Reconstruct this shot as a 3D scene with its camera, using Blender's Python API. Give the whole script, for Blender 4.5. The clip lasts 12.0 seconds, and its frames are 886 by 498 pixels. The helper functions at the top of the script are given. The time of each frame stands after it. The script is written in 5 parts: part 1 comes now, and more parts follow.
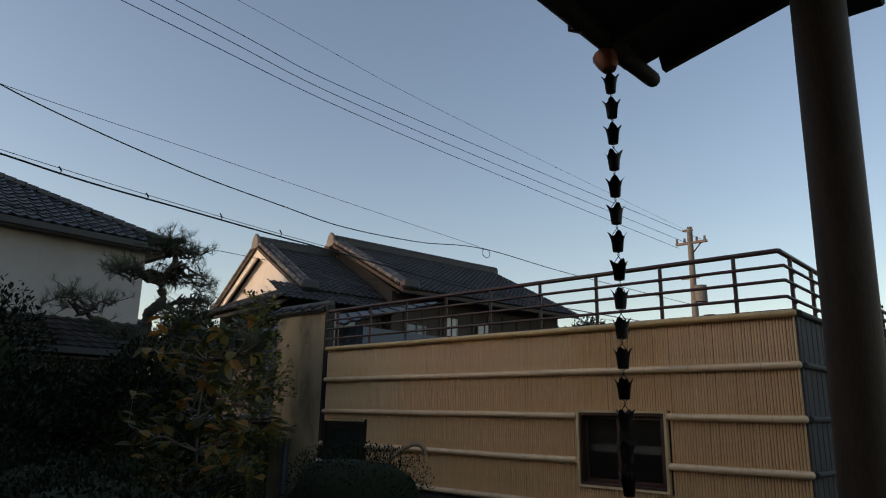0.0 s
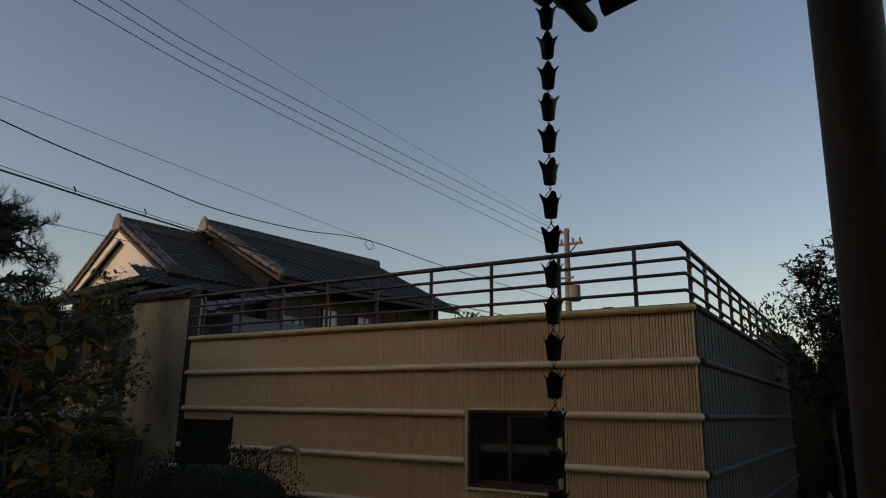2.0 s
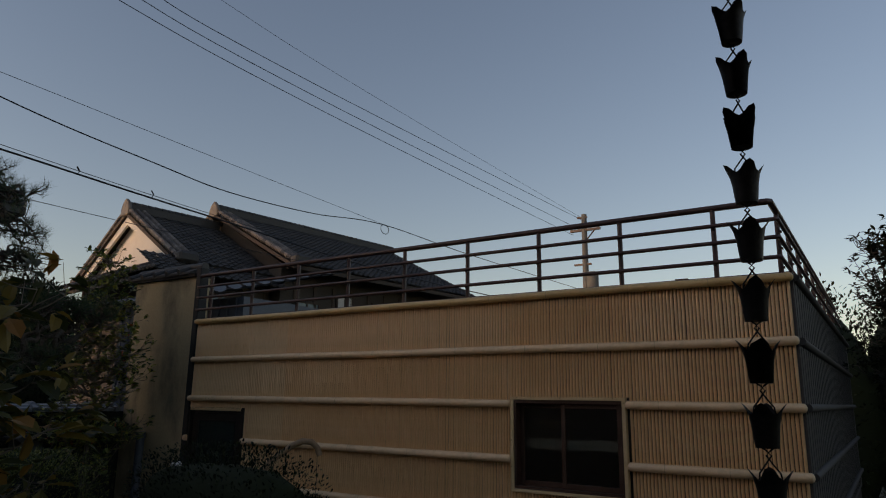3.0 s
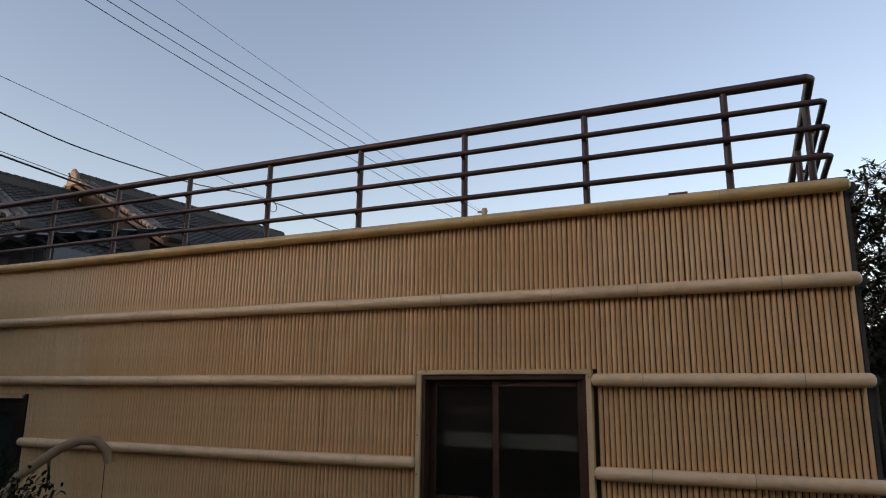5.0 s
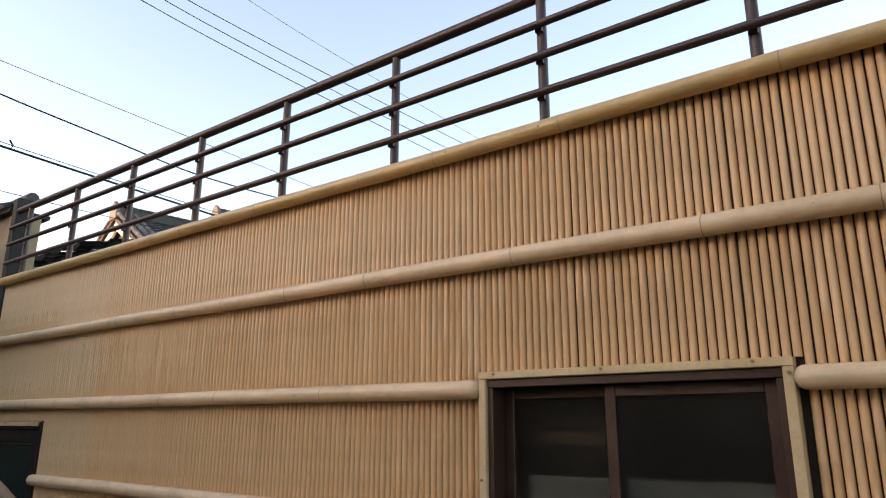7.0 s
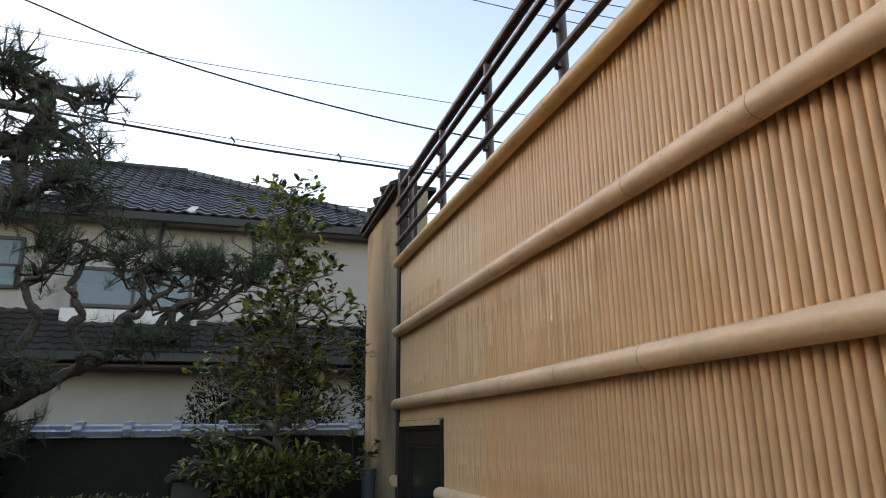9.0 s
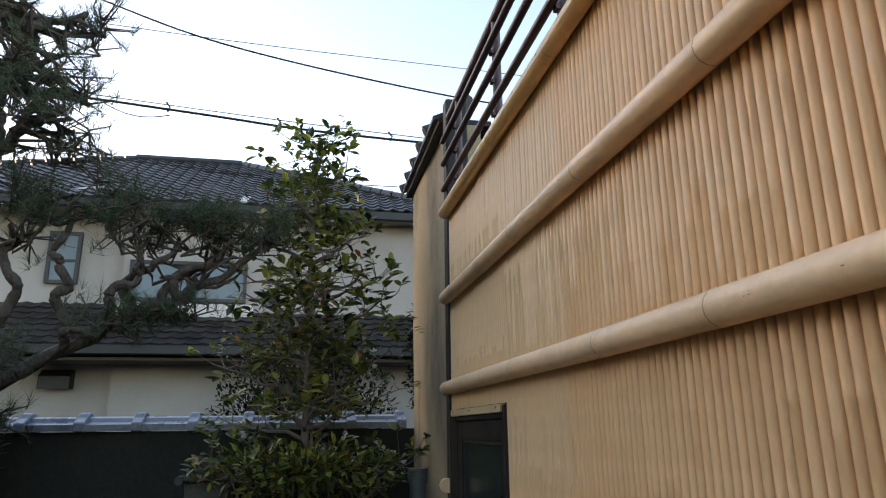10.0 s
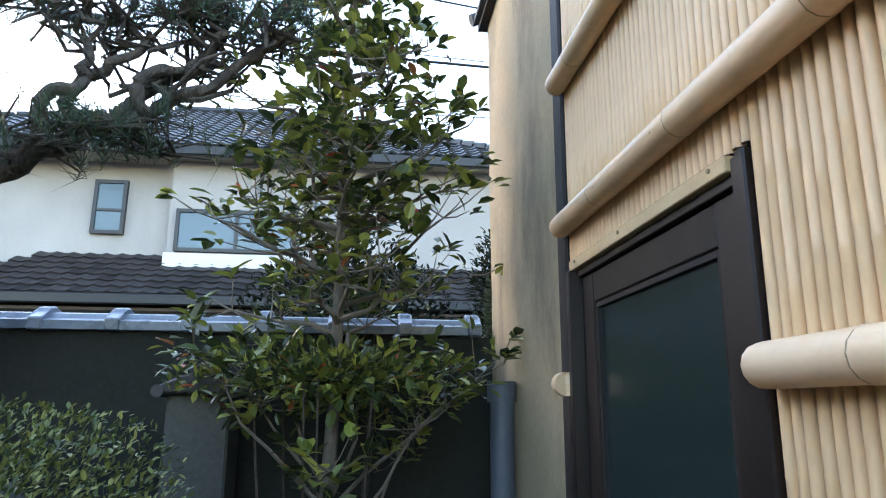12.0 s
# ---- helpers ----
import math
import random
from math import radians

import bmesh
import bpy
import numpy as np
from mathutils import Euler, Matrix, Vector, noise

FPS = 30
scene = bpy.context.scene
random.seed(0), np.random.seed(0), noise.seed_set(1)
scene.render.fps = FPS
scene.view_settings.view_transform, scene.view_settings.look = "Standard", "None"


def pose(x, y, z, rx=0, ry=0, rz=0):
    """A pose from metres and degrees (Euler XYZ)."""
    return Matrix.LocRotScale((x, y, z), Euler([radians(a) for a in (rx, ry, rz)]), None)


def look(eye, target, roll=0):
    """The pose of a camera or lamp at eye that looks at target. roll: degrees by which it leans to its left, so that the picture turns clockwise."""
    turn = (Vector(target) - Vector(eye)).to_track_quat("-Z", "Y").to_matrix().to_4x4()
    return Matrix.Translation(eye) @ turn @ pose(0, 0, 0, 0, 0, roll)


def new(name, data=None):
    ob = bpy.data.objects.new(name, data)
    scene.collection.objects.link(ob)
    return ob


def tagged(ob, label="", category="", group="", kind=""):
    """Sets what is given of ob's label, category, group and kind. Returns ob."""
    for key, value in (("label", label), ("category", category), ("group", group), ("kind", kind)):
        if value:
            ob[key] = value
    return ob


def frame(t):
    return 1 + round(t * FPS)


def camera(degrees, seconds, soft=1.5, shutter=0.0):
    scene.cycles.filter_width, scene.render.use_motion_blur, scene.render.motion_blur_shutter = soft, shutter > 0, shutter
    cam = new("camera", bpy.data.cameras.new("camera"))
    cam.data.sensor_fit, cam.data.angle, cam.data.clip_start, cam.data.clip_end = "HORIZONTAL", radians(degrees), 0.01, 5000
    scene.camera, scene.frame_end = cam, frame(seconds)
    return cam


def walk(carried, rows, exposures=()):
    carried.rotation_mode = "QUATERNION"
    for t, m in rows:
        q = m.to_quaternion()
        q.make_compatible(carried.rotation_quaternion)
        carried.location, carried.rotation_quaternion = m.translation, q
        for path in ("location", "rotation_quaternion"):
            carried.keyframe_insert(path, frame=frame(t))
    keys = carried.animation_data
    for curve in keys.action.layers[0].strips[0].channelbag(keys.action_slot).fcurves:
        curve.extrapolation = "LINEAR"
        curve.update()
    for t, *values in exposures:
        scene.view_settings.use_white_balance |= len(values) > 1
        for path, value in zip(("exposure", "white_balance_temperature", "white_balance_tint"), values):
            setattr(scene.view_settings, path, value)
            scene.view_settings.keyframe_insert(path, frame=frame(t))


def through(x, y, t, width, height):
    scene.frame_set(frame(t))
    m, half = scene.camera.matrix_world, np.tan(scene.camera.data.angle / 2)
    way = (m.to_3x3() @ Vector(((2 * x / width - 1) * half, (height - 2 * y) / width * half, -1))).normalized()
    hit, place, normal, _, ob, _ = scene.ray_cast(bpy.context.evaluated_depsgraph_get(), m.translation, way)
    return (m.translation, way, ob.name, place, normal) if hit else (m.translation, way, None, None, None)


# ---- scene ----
cam = camera(66.5, 12.0, soft=1.1)
PATH = [
    (0, (1.457, -5.495, 1.857), (0.145, -4.061, 2.329), 1.0),
    (0.5, (1.476, -5.461, 1.895), (0.294, -3.919, 2.369), 1.0),
    (1, (1.463, -5.413, 1.893), (0.43, -3.771, 2.383), 0.8),
    (1.5, (1.278, -5.306, 1.862), (0.264, -3.651, 2.344), 1.0),
    (2, (1.056, -5.093, 1.877), (0.021, -3.446, 2.341), 0.9),
    (2.5, (0.746, -4.835, 1.879), (-0.317, -3.2, 2.326), 0.9),
    (2.7, (0.622, -4.72, 1.889), (-0.446, -3.086, 2.326), 0.8),
    (4.3, (-0.162, -3.607, 1.784), (-1.178, -1.94, 2.218), 1.1),
    (4.5, (-0.257, -3.465, 1.779), (-1.205, -1.758, 2.213), 0.8),
    (5, (-0.393, -3.046, 1.765), (-1.193, -1.266, 2.201), 0.7),
    (5.5, (-0.455, -2.668, 1.755), (-1.173, -0.86, 2.22), 0.9),
    (6, (-0.483, -2.366, 1.769), (-1.216, -0.566, 2.242), 0.7),
    (6.5, (-0.609, -2.013, 1.768), (-1.481, -0.282, 2.261), 0.4),
    (7, (-0.74, -1.735, 1.75), (-1.899, -0.186, 2.257), 0.2),
    (7.5, (-0.901, -1.491, 1.734), (-2.412, -0.294, 2.267), 0.2),
    (7.7, (-1.033, -1.381, 1.711), (-2.621, -0.288, 2.242), 0.1),
    (9.3, (-2.148, -0.756, 1.705), (-4.012, -0.266, 2.238), -0.7),
    (9.5, (-2.313, -0.702, 1.685), (-4.183, -0.239, 2.222), -0.8),
    (10, (-2.695, -0.604, 1.693), (-4.59, -0.223, 2.208), -0.7),
    (10.5, (-3.078, -0.581, 1.641), (-4.988, -0.279, 2.151), -0.4),
    (11, (-3.475, -0.601, 1.627), (-5.398, -0.333, 2.105), -0.2),
    (11.5, (-3.725, -0.589, 1.474), (-5.654, -0.341, 1.943), 0.2),
    (12, (-3.94, -0.504, 1.421), (-5.876, -0.284, 1.87), 0.3),
]
walk(cam, [(t, look(eye, target, roll)) for t, eye, target, roll in PATH], exposures=((0,-0.2,7450,22),(0.7,-0.5,7550,23),(1.5,-0.78,7650,24),(2.5,-0.8,7750,25),(4.5,0.0,7900,27),(5.5,0.55,8200,28),(6.5,1.25,8300,28),(7.5,1.45,8300,27),(9.5,1.4,8000,25),(10.5,1.95,7600,23),(12,2.9,6700,20)))

# ---- light ----
SUN_EL, SUN_AZ = 8.0, 216.0
world = bpy.data.worlds.new("evening_sky")
scene.world = world
world.use_nodes = True
wn = world.node_tree
sky = wn.nodes.new("ShaderNodeTexSky")
sky.sky_type = "NISHITA"
sky.sun_disc = False
sky.sun_elevation, sky.sun_rotation = radians(SUN_EL), radians(SUN_AZ)
sky.air_density, sky.dust_density, sky.ozone_density = 1.0, 0.8, 1.6
wn.nodes["Background"].inputs["Strength"].default_value = 0.3
wn.links.new(sky.outputs["Color"], wn.nodes["Background"].inputs["Color"])
sun_data = bpy.data.lights.new("sun", "SUN")
sun_data.energy, sun_data.angle, sun_data.color = 1.6, radians(1.0), (1.0, 0.78, 0.6)
sun = new("sun", sun_data)
sd = Vector((math.sin(radians(SUN_AZ)) * math.cos(radians(SUN_EL)), math.cos(radians(SUN_AZ)) * math.cos(radians(SUN_EL)), math.sin(radians(SUN_EL))))
sun.matrix_world = look(sd * 60, (0, 0, 0))


# ---- materials ----
def material(name, dark, light, rough=0.7, scale=4.0, fine=60.0, bump=0.15, metal=0.0, spread=0.0, island=False, stretch=(1, 1, 1), spec=0.5, stain=None, depth=0.02):
    """Two scales of noise between two colours, fine relief; spread: random value per object or island."""
    m = bpy.data.materials.new(name)
    m.use_nodes = True
    n, l = m.node_tree.nodes, m.node_tree.links
    bsdf = n["Principled BSDF"]
    bsdf.inputs["Metallic"].default_value = metal
    bsdf.inputs["Specular IOR Level"].default_value = spec
    co = n.new("ShaderNodeTexCoord")
    mp = n.new("ShaderNodeMapping")
    mp.inputs["Scale"].default_value = stretch
    l.new(co.outputs["Object"], mp.inputs["Vector"])
    big = n.new("ShaderNodeTexNoise")
    big.inputs["Scale"].default_value, big.inputs["Detail"].default_value = scale, 5
    small = n.new("ShaderNodeTexNoise")
    small.inputs["Scale"].default_value, small.inputs["Detail"].default_value = fine, 4
    for t in (big, small):
        l.new(mp.outputs["Vector"], t.inputs["Vector"])
    mix = n.new("ShaderNodeMath")
    mix.operation = "MULTIPLY_ADD"
    l.new(small.outputs["Fac"], mix.inputs[0])
    mix.inputs[1].default_value = 0.45
    half = n.new("ShaderNodeMath")
    half.operation = "MULTIPLY"
    half.inputs[1].default_value = 0.6
    l.new(big.outputs["Fac"], half.inputs[0])
    l.new(half.outputs[0], mix.inputs[2])
    fac = mix.outputs[0]
    if spread:
        src = n.new("ShaderNodeNewGeometry").outputs["Random Per Island"] if island else n.new("ShaderNodeObjectInfo").outputs["Random"]
        add = n.new("ShaderNodeMath")
        add.operation = "MULTIPLY_ADD"
        l.new(src, add.inputs[0])
        add.inputs[1].default_value = spread
        sub = n.new("ShaderNodeMath")
        sub.operation = "SUBTRACT"
        l.new(fac, sub.inputs[0])
        sub.inputs[1].default_value = spread / 2
        l.new(sub.outputs[0], add.inputs[2])
        fac = add.outputs[0]
    ramp = n.new("ShaderNodeValToRGB")
    ramp.color_ramp.elements[0].position, ramp.color_ramp.elements[1].position = 0.3, 0.72
    ramp.color_ramp.elements[0].color, ramp.color_ramp.elements[1].color = (*dark, 1), (*light, 1)
    l.new(fac, ramp.inputs["Fac"])
    colour = ramp.outputs["Color"]
    if stain:
        st = n.new("ShaderNodeTexNoise")
        st.inputs["Scale"].default_value, st.inputs["Detail"].default_value, st.inputs["Roughness"].default_value = stain[1], 6, 0.65
        sm = n.new("ShaderNodeMapping")
        sm.inputs["Scale"].default_value = (1, 1, stain[3] if len(stain) > 3 else 1)
        l.new(co.outputs["Object"], sm.inputs["Vector"])
        l.new(sm.outputs["Vector"], st.inputs["Vector"])
        sr = n.new("ShaderNodeMapRange")
        sr.inputs["From Min"].default_value, sr.inputs["From Max"].default_value = 0.48, 0.75
        sr.inputs["To Max"].default_value = stain[2]
        l.new(st.outputs["Fac"], sr.inputs["Value"])
        mx = n.new("ShaderNodeMix")
        mx.data_type = "RGBA"
        l.new(sr.outputs["Result"], mx.inputs["Factor"])
        l.new(colour, mx.inputs["A"])
        mx.inputs["B"].default_value = (*stain[0], 1)
        colour = mx.outputs["Result"]
    l.new(colour, bsdf.inputs["Base Color"])
    rr = n.new("ShaderNodeMapRange")
    rr.inputs["To Min"].default_value, rr.inputs["To Max"].default_value = max(rough - 0.12, 0.02), min(rough + 0.12, 1)
    l.new(big.outputs["Fac"], rr.inputs["Value"])
    l.new(rr.outputs["Result"], bsdf.inputs["Roughness"])
    if bump:
        b = n.new("ShaderNodeBump")
        b.inputs["Strength"].default_value, b.inputs["Distance"].default_value = bump, depth
        l.new(small.outputs["Fac"], b.inputs["Height"])
        l.new(b.outputs["Normal"], bsdf.inputs["Normal"])
    return m


def foliage(name, stops, rough=0.45, through=0.25, spec=0.5):
    """Leaf colours picked per leaf from stops (position, colour), with some light passing through."""
    m = bpy.data.materials.new(name)
    m.use_nodes = True
    n, l = m.node_tree.nodes, m.node_tree.links
    bsdf = n["Principled BSDF"]
    bsdf.inputs["Roughness"].default_value = rough
    bsdf.inputs["Specular IOR Level"].default_value = spec
    g = n.new("ShaderNodeNewGeometry")
    ramp = n.new("ShaderNodeValToRGB")
    ramp.color_ramp.interpolation = "LINEAR"
    els = ramp.color_ramp.elements
    els[0].position, els[0].color = stops[0][0], (*stops[0][1], 1)
    els[1].position, els[1].color = stops[1][0], (*stops[1][1], 1)
    for p, c in stops[2:]:
        els.new(p).color = (*c, 1)
    l.new(g.outputs["Random Per Island"], ramp.inputs["Fac"])
    l.new(ramp.outputs["Color"], bsdf.inputs["Base Color"])
    tr = n.new("ShaderNodeBsdfTranslucent")
    l.new(ramp.outputs["Color"], tr.inputs["Color"])
    ms = n.new("ShaderNodeMixShader")
    ms.inputs["Fac"].default_value = through
    l.new(bsdf.outputs[0], ms.inputs[1])
    l.new(tr.outputs[0], ms.inputs[2])
    l.new(ms.outputs[0], n["Material Output"].inputs["Surface"])
    return m


def glass(name, colour, rough, trans, ior=1.5):
    m = bpy.data.materials.new(name)
    m.use_nodes = True
    n, l = m.node_tree.nodes, m.node_tree.links
    b = n["Principled BSDF"]
    b.inputs["Base Color"].default_value = (*colour, 1)
    b.inputs["Roughness"].default_value = rough
    b.inputs["Transmission Weight"].default_value = trans
    b.inputs["IOR"].default_value = ior
    t = n.new("ShaderNodeTexNoise")
    t.inputs["Scale"].default_value = 9.0
    bp = n.new("ShaderNodeBump")
    bp.inputs["Strength"].default_value, bp.inputs["Distance"].default_value = 0.08, 0.01
    l.new(t.outputs["Fac"], bp.inputs["Height"])
    l.new(bp.outputs["Normal"], b.inputs["Normal"])
    return m


PIPE = material("bamboo_pipe", (0.69, 0.415, 0.200), (0.87, 0.565, 0.300), 0.38, 2.2, 90, 0.12, spread=0.06, stretch=(1, 1, 0.25), stain=((0.42, 0.25, 0.12), 7, 0.35, 0.4), depth=0.004)
PIPE_PALE = material("bamboo_pipe_pale", (0.69, 0.448, 0.230), (0.86, 0.592, 0.338), 0.4, 2.2, 90, 0.1, spread=0.04, stretch=(1, 1, 0.25), stain=((0.42, 0.30, 0.15), 7, 0.25, 0.4), depth=0.004)
RAIL = material("bamboo_rail", (0.72, 0.475, 0.265), (0.86, 0.625, 0.395), 0.4, 3.0, 120, 0.08, stretch=(0.3, 1, 1), stain=((0.27, 0.23, 0.13), 9, 0.4), depth=0.003)
RAIL_TOP = material("bamboo_coping_rail", (0.55, 0.34, 0.13), (0.70, 0.465, 0.21), 0.32, 3.0, 120, 0.08, stretch=(0.3, 1, 1), stain=((0.24, 0.15, 0.07), 8, 0.4), depth=0.003)
NODE = material("bamboo_node", (0.26, 0.17, 0.08), (0.40, 0.29, 0.16), 0.6, 20, 120, 0.1)
TRIM = material("tan_trim", (0.60, 0.42, 0.21), (0.76, 0.56, 0.32), 0.45, 6, 100, 0.05, stain=((0.35, 0.22, 0.1), 14, 0.3))
BACKING = material("dark_backing", (0.022, 0.015, 0.010), (0.045, 0.032, 0.021), 0.9, 5, 60, 0.1)
BROWN_METAL = material("brown_painted_metal", (0.050, 0.021, 0.017), (0.088, 0.043, 0.035), 0.42, 6, 90, 0.06, spec=0.5, depth=0.003)
SASH = material("brown_sash", (0.050, 0.022, 0.014), (0.085, 0.040, 0.026), 0.4, 8, 80, 0.04, depth=0.002)
DOORM = material("dark_bronze_door", (0.008, 0.005, 0.0045), (0.016, 0.010, 0.009), 0.42, 7, 80, 0.05, depth=0.002)
BLACK_WOOD = material("black_post", (0.004, 0.0035, 0.0035), (0.010, 0.008, 0.008), 0.65, 6, 80, 0.1)
# side cladding: shade of the east face put into a near-black base colour
SIDE_SHADED = material("shade_dark_side_cladding", (0.034, 0.029, 0.026), (0.062, 0.054, 0.048), 0.7, 3, 60, 0.1, stain=((0.025, 0.022, 0.02), 4, 0.4))
PLASTER_WING = material("weathered_ochre_plaster", (0.31, 0.235, 0.135), (0.45, 0.35, 0.21), 0.85, 1.6, 45, 0.2, stain=((0.075, 0.062, 0.045), 2.1, 0.95, 0.45), depth=0.006)
STUCCO = material("white_stucco", (0.30, 0.278, 0.26), (0.39, 0.365, 0.345), 0.9, 0.9, 40, 0.15, stain=((0.23, 0.21, 0.19), 0.8, 0.4, 0.3), depth=0.006)
SILL_WHITE = material("white_paint", (0.50, 0.49, 0.47), (0.60, 0.59, 0.57), 0.6, 3, 60, 0.05)
GABLE_WHITE = material("lime_plaster", (0.68, 0.62, 0.55), (0.80, 0.75, 0.68), 0.85, 0.7, 30, 0.1, stain=((0.5, 0.42, 0.35), 0.9, 0.3))
OLD_WALL = material("old_house_wall", (0.035, 0.027, 0.022), (0.075, 0.058, 0.046), 0.85, 0.8, 20, 0.15)
OLD_TIMBER = material("old_timber", (0.035, 0.022, 0.015), (0.075, 0.05, 0.034), 0.75, 2, 30, 0.15, stretch=(1, 1, 3))
TILE_DARK = material("smoked_clay_tile", (0.016, 0.017, 0.020), (0.046, 0.048, 0.054), 0.36, 1.3, 25, 0.15, spread=0.35, island=True)
TILE_OLD = material("old_clay_tile", (0.017, 0.016, 0.016), (0.050, 0.046, 0.043), 0.6, 1.0, 20, 0.2, spread=0.4, island=True)
TILE_LOWER = material("brown_black_shingle", (0.012, 0.0105, 0.0105), (0.034, 0.029, 0.029), 0.6, 1.5, 25, 0.2, spread=0.4, island=True, spec=0.3)
TILE_EDGE = material("ridge_tile_weathered", (0.06, 0.05, 0.045), (0.20, 0.165, 0.14), 0.6, 3, 20, 0.2, spread=0.5, island=True)
TILE_COPING = material("blue_grey_glazed_tile", (0.12, 0.145, 0.18), (0.24, 0.28, 0.33), 0.28, 6, 50, 0.08, spread=0.25, depth=0.004)
GARDEN_WALL = material("dark_garden_wall", (0.019, 0.021, 0.018), (0.037, 0.040, 0.035), 0.85, 1.3, 50, 0.2, spec=0.2, stain=((0.03, 0.03, 0.026), 1.5, 0.5, 0.4), depth=0.006)
PILLAR = material("mossy_pillar", (0.050, 0.052, 0.045), (0.10, 0.102, 0.09), 0.85, 3, 50, 0.25, stain=((0.03, 0.035, 0.022), 4, 0.6))
GUTTER = material("black_gutter", (0.005, 0.005, 0.006), (0.011, 0.011, 0.013), 0.45, 3, 40, 0.05)
WIN_FRAME = material("dark_window_frame", (0.007, 0.008, 0.010), (0.014, 0.015, 0.018), 0.35, 5, 50, 0.03)
EAVE_WOOD = material("dark_eave_wood", (0.018, 0.012, 0.009), (0.04, 0.027, 0.02), 0.8, 3, 40, 0.2, stretch=(1, 1, 4))
COLUMN = material("cedar_log", (0.050, 0.030, 0.019), (0.10, 0.064, 0.041), 0.6, 5, 60, 0.15, stretch=(4, 4, 0.5), spec=0.2, depth=0.004)
COPPER = material("patinated_copper", (0.012, 0.011, 0.011), (0.03, 0.024, 0.021), 0.5, 12, 90, 0.1, metal=0.6)
COPPER_RED = material("copper_collar", (0.24, 0.07, 0.035), (0.36, 0.13, 0.07), 0.5, 12, 90, 0.1, metal=0.5)
BARK = material("pine_bark", (0.035, 0.028, 0.022), (0.10, 0.08, 0.062), 0.9, 14, 60, 0.9, stretch=(1, 1, 0.5), depth=0.02)
BARK_SMOOTH = material("smooth_grey_bark", (0.10, 0.078, 0.06), (0.21, 0.175, 0.14), 0.8, 9, 70, 0.3, stain=((0.06, 0.065, 0.04), 7, 0.5), depth=0.006)
SOIL = material("garden_soil", (0.030, 0.026, 0.019), (0.062, 0.054, 0.040), 0.95, 0.6, 25, 0.5, spec=0.15)
GRAVEL = material("pale_reflector_gravel", (0.50, 0.48, 0.44), (0.68, 0.66, 0.61), 0.95, 3, 60, 0.5)
ASPHALT = material("asphalt", (0.04, 0.04, 0.042), (0.065, 0.064, 0.064), 0.9, 1.5, 80, 0.3)
HOST_WALL = material("host_house_plaster", (0.25, 0.21, 0.16), (0.36, 0.31, 0.25), 0.85, 1.5, 40, 0.15)
CABLE = material("black_cable", (0.008, 0.008, 0.009), (0.016, 0.016, 0.018), 0.5, 4, 40, 0.0)
CONCRETE = material("pole_concrete", (0.10, 0.095, 0.09), (0.17, 0.165, 0.155), 0.8, 2, 40, 0.15)
BLUE_METAL = material("blue_grey_sheet_metal", (0.060, 0.072, 0.090), (0.10, 0.118, 0.142), 0.5, 1.5, 40, 0.08, spread=0.1)
SHOJI = material("pale_blind", (0.55, 0.53, 0.50), (0.68, 0.66, 0.63), 0.7, 3, 40, 0.05)
WHITE_CAP = material("white_enamel", (0.62, 0.62, 0.60), (0.76, 0.76, 0.74), 0.35, 8, 60, 0.03)
BENT = material("weathered_bamboo", (0.22, 0.13, 0.07), (0.36, 0.23, 0.13), 0.6, 9, 80, 0.15)
PANE_DARK = glass("dark_patterned_glass", (0.022, 0.019, 0.017), 0.07, 0.1, 1.9)
PANE_DARK.node_tree.nodes["Principled BSDF"].inputs["Roughness"].default_value = 0.16
see = PANE_DARK.node_tree.nodes.new("ShaderNodeBsdfRefraction")
see.inputs["Color"].default_value = (0.85, 0.85, 0.8, 1)
see.inputs["Roughness"].default_value, see.inputs["IOR"].default_value = 0.32, 1.1
blend = PANE_DARK.node_tree.nodes.new("ShaderNodeMixShader")
blend.inputs["Fac"].default_value = 0.34
PANE_DARK.node_tree.links.new(see.outputs[0], blend.inputs[1])
PANE_DARK.node_tree.links.new(PANE_DARK.node_tree.nodes["Principled BSDF"].outputs[0], blend.inputs[2])
PANE_DARK.node_tree.links.new(blend.outputs[0], PANE_DARK.node_tree.nodes["Material Output"].inputs["Surface"])
PANE_DOOR = glass("green_grey_door_glass", (0.018, 0.034, 0.033), 0.22, 0.2)
# bluish sky reflection is put into the base colour of this glass
PANE_HOUSE = glass("sky_tinted_house_glass", (0.10, 0.15, 0.18), 0.05, 0.1)
NEEDLE = foliage("pine_needles", [(0.0, (0.022, 0.042, 0.026)), (0.6, (0.040, 0.072, 0.036)), (0.92, (0.075, 0.105, 0.040)), (1.0, (0.12, 0.10, 0.04))], 0.5, 0.15, 0.25)
LEAF = foliage("evergreen_leaves", [(0.0, (0.015, 0.030, 0.012)), (0.40, (0.068, 0.098, 0.025)), (0.72, (0.20, 0.235, 0.045)), (0.97, (0.36, 0.36, 0.07)), (0.99, (0.40, 0.11, 0.04)), (1.0, (0.42, 0.06, 0.04))], 0.32, 0.3)
LEAF_YELLOW = foliage("turning_leaves", [(0.0, (0.025, 0.034, 0.010)), (0.5, (0.07, 0.068, 0.016)), (0.8, (0.22, 0.15, 0.03)), (1.0, (0.34, 0.13, 0.03))], 0.5, 0.35, 0.3)
LEAF_HEDGE = foliage("azalea_leaves", [(0.0, (0.035, 0.055, 0.018)), (0.4, (0.080, 0.11, 0.028)), (0.8, (0.18, 0.20, 0.045)), (1.0, (0.30, 0.29, 0.08))], 0.4, 0.2)
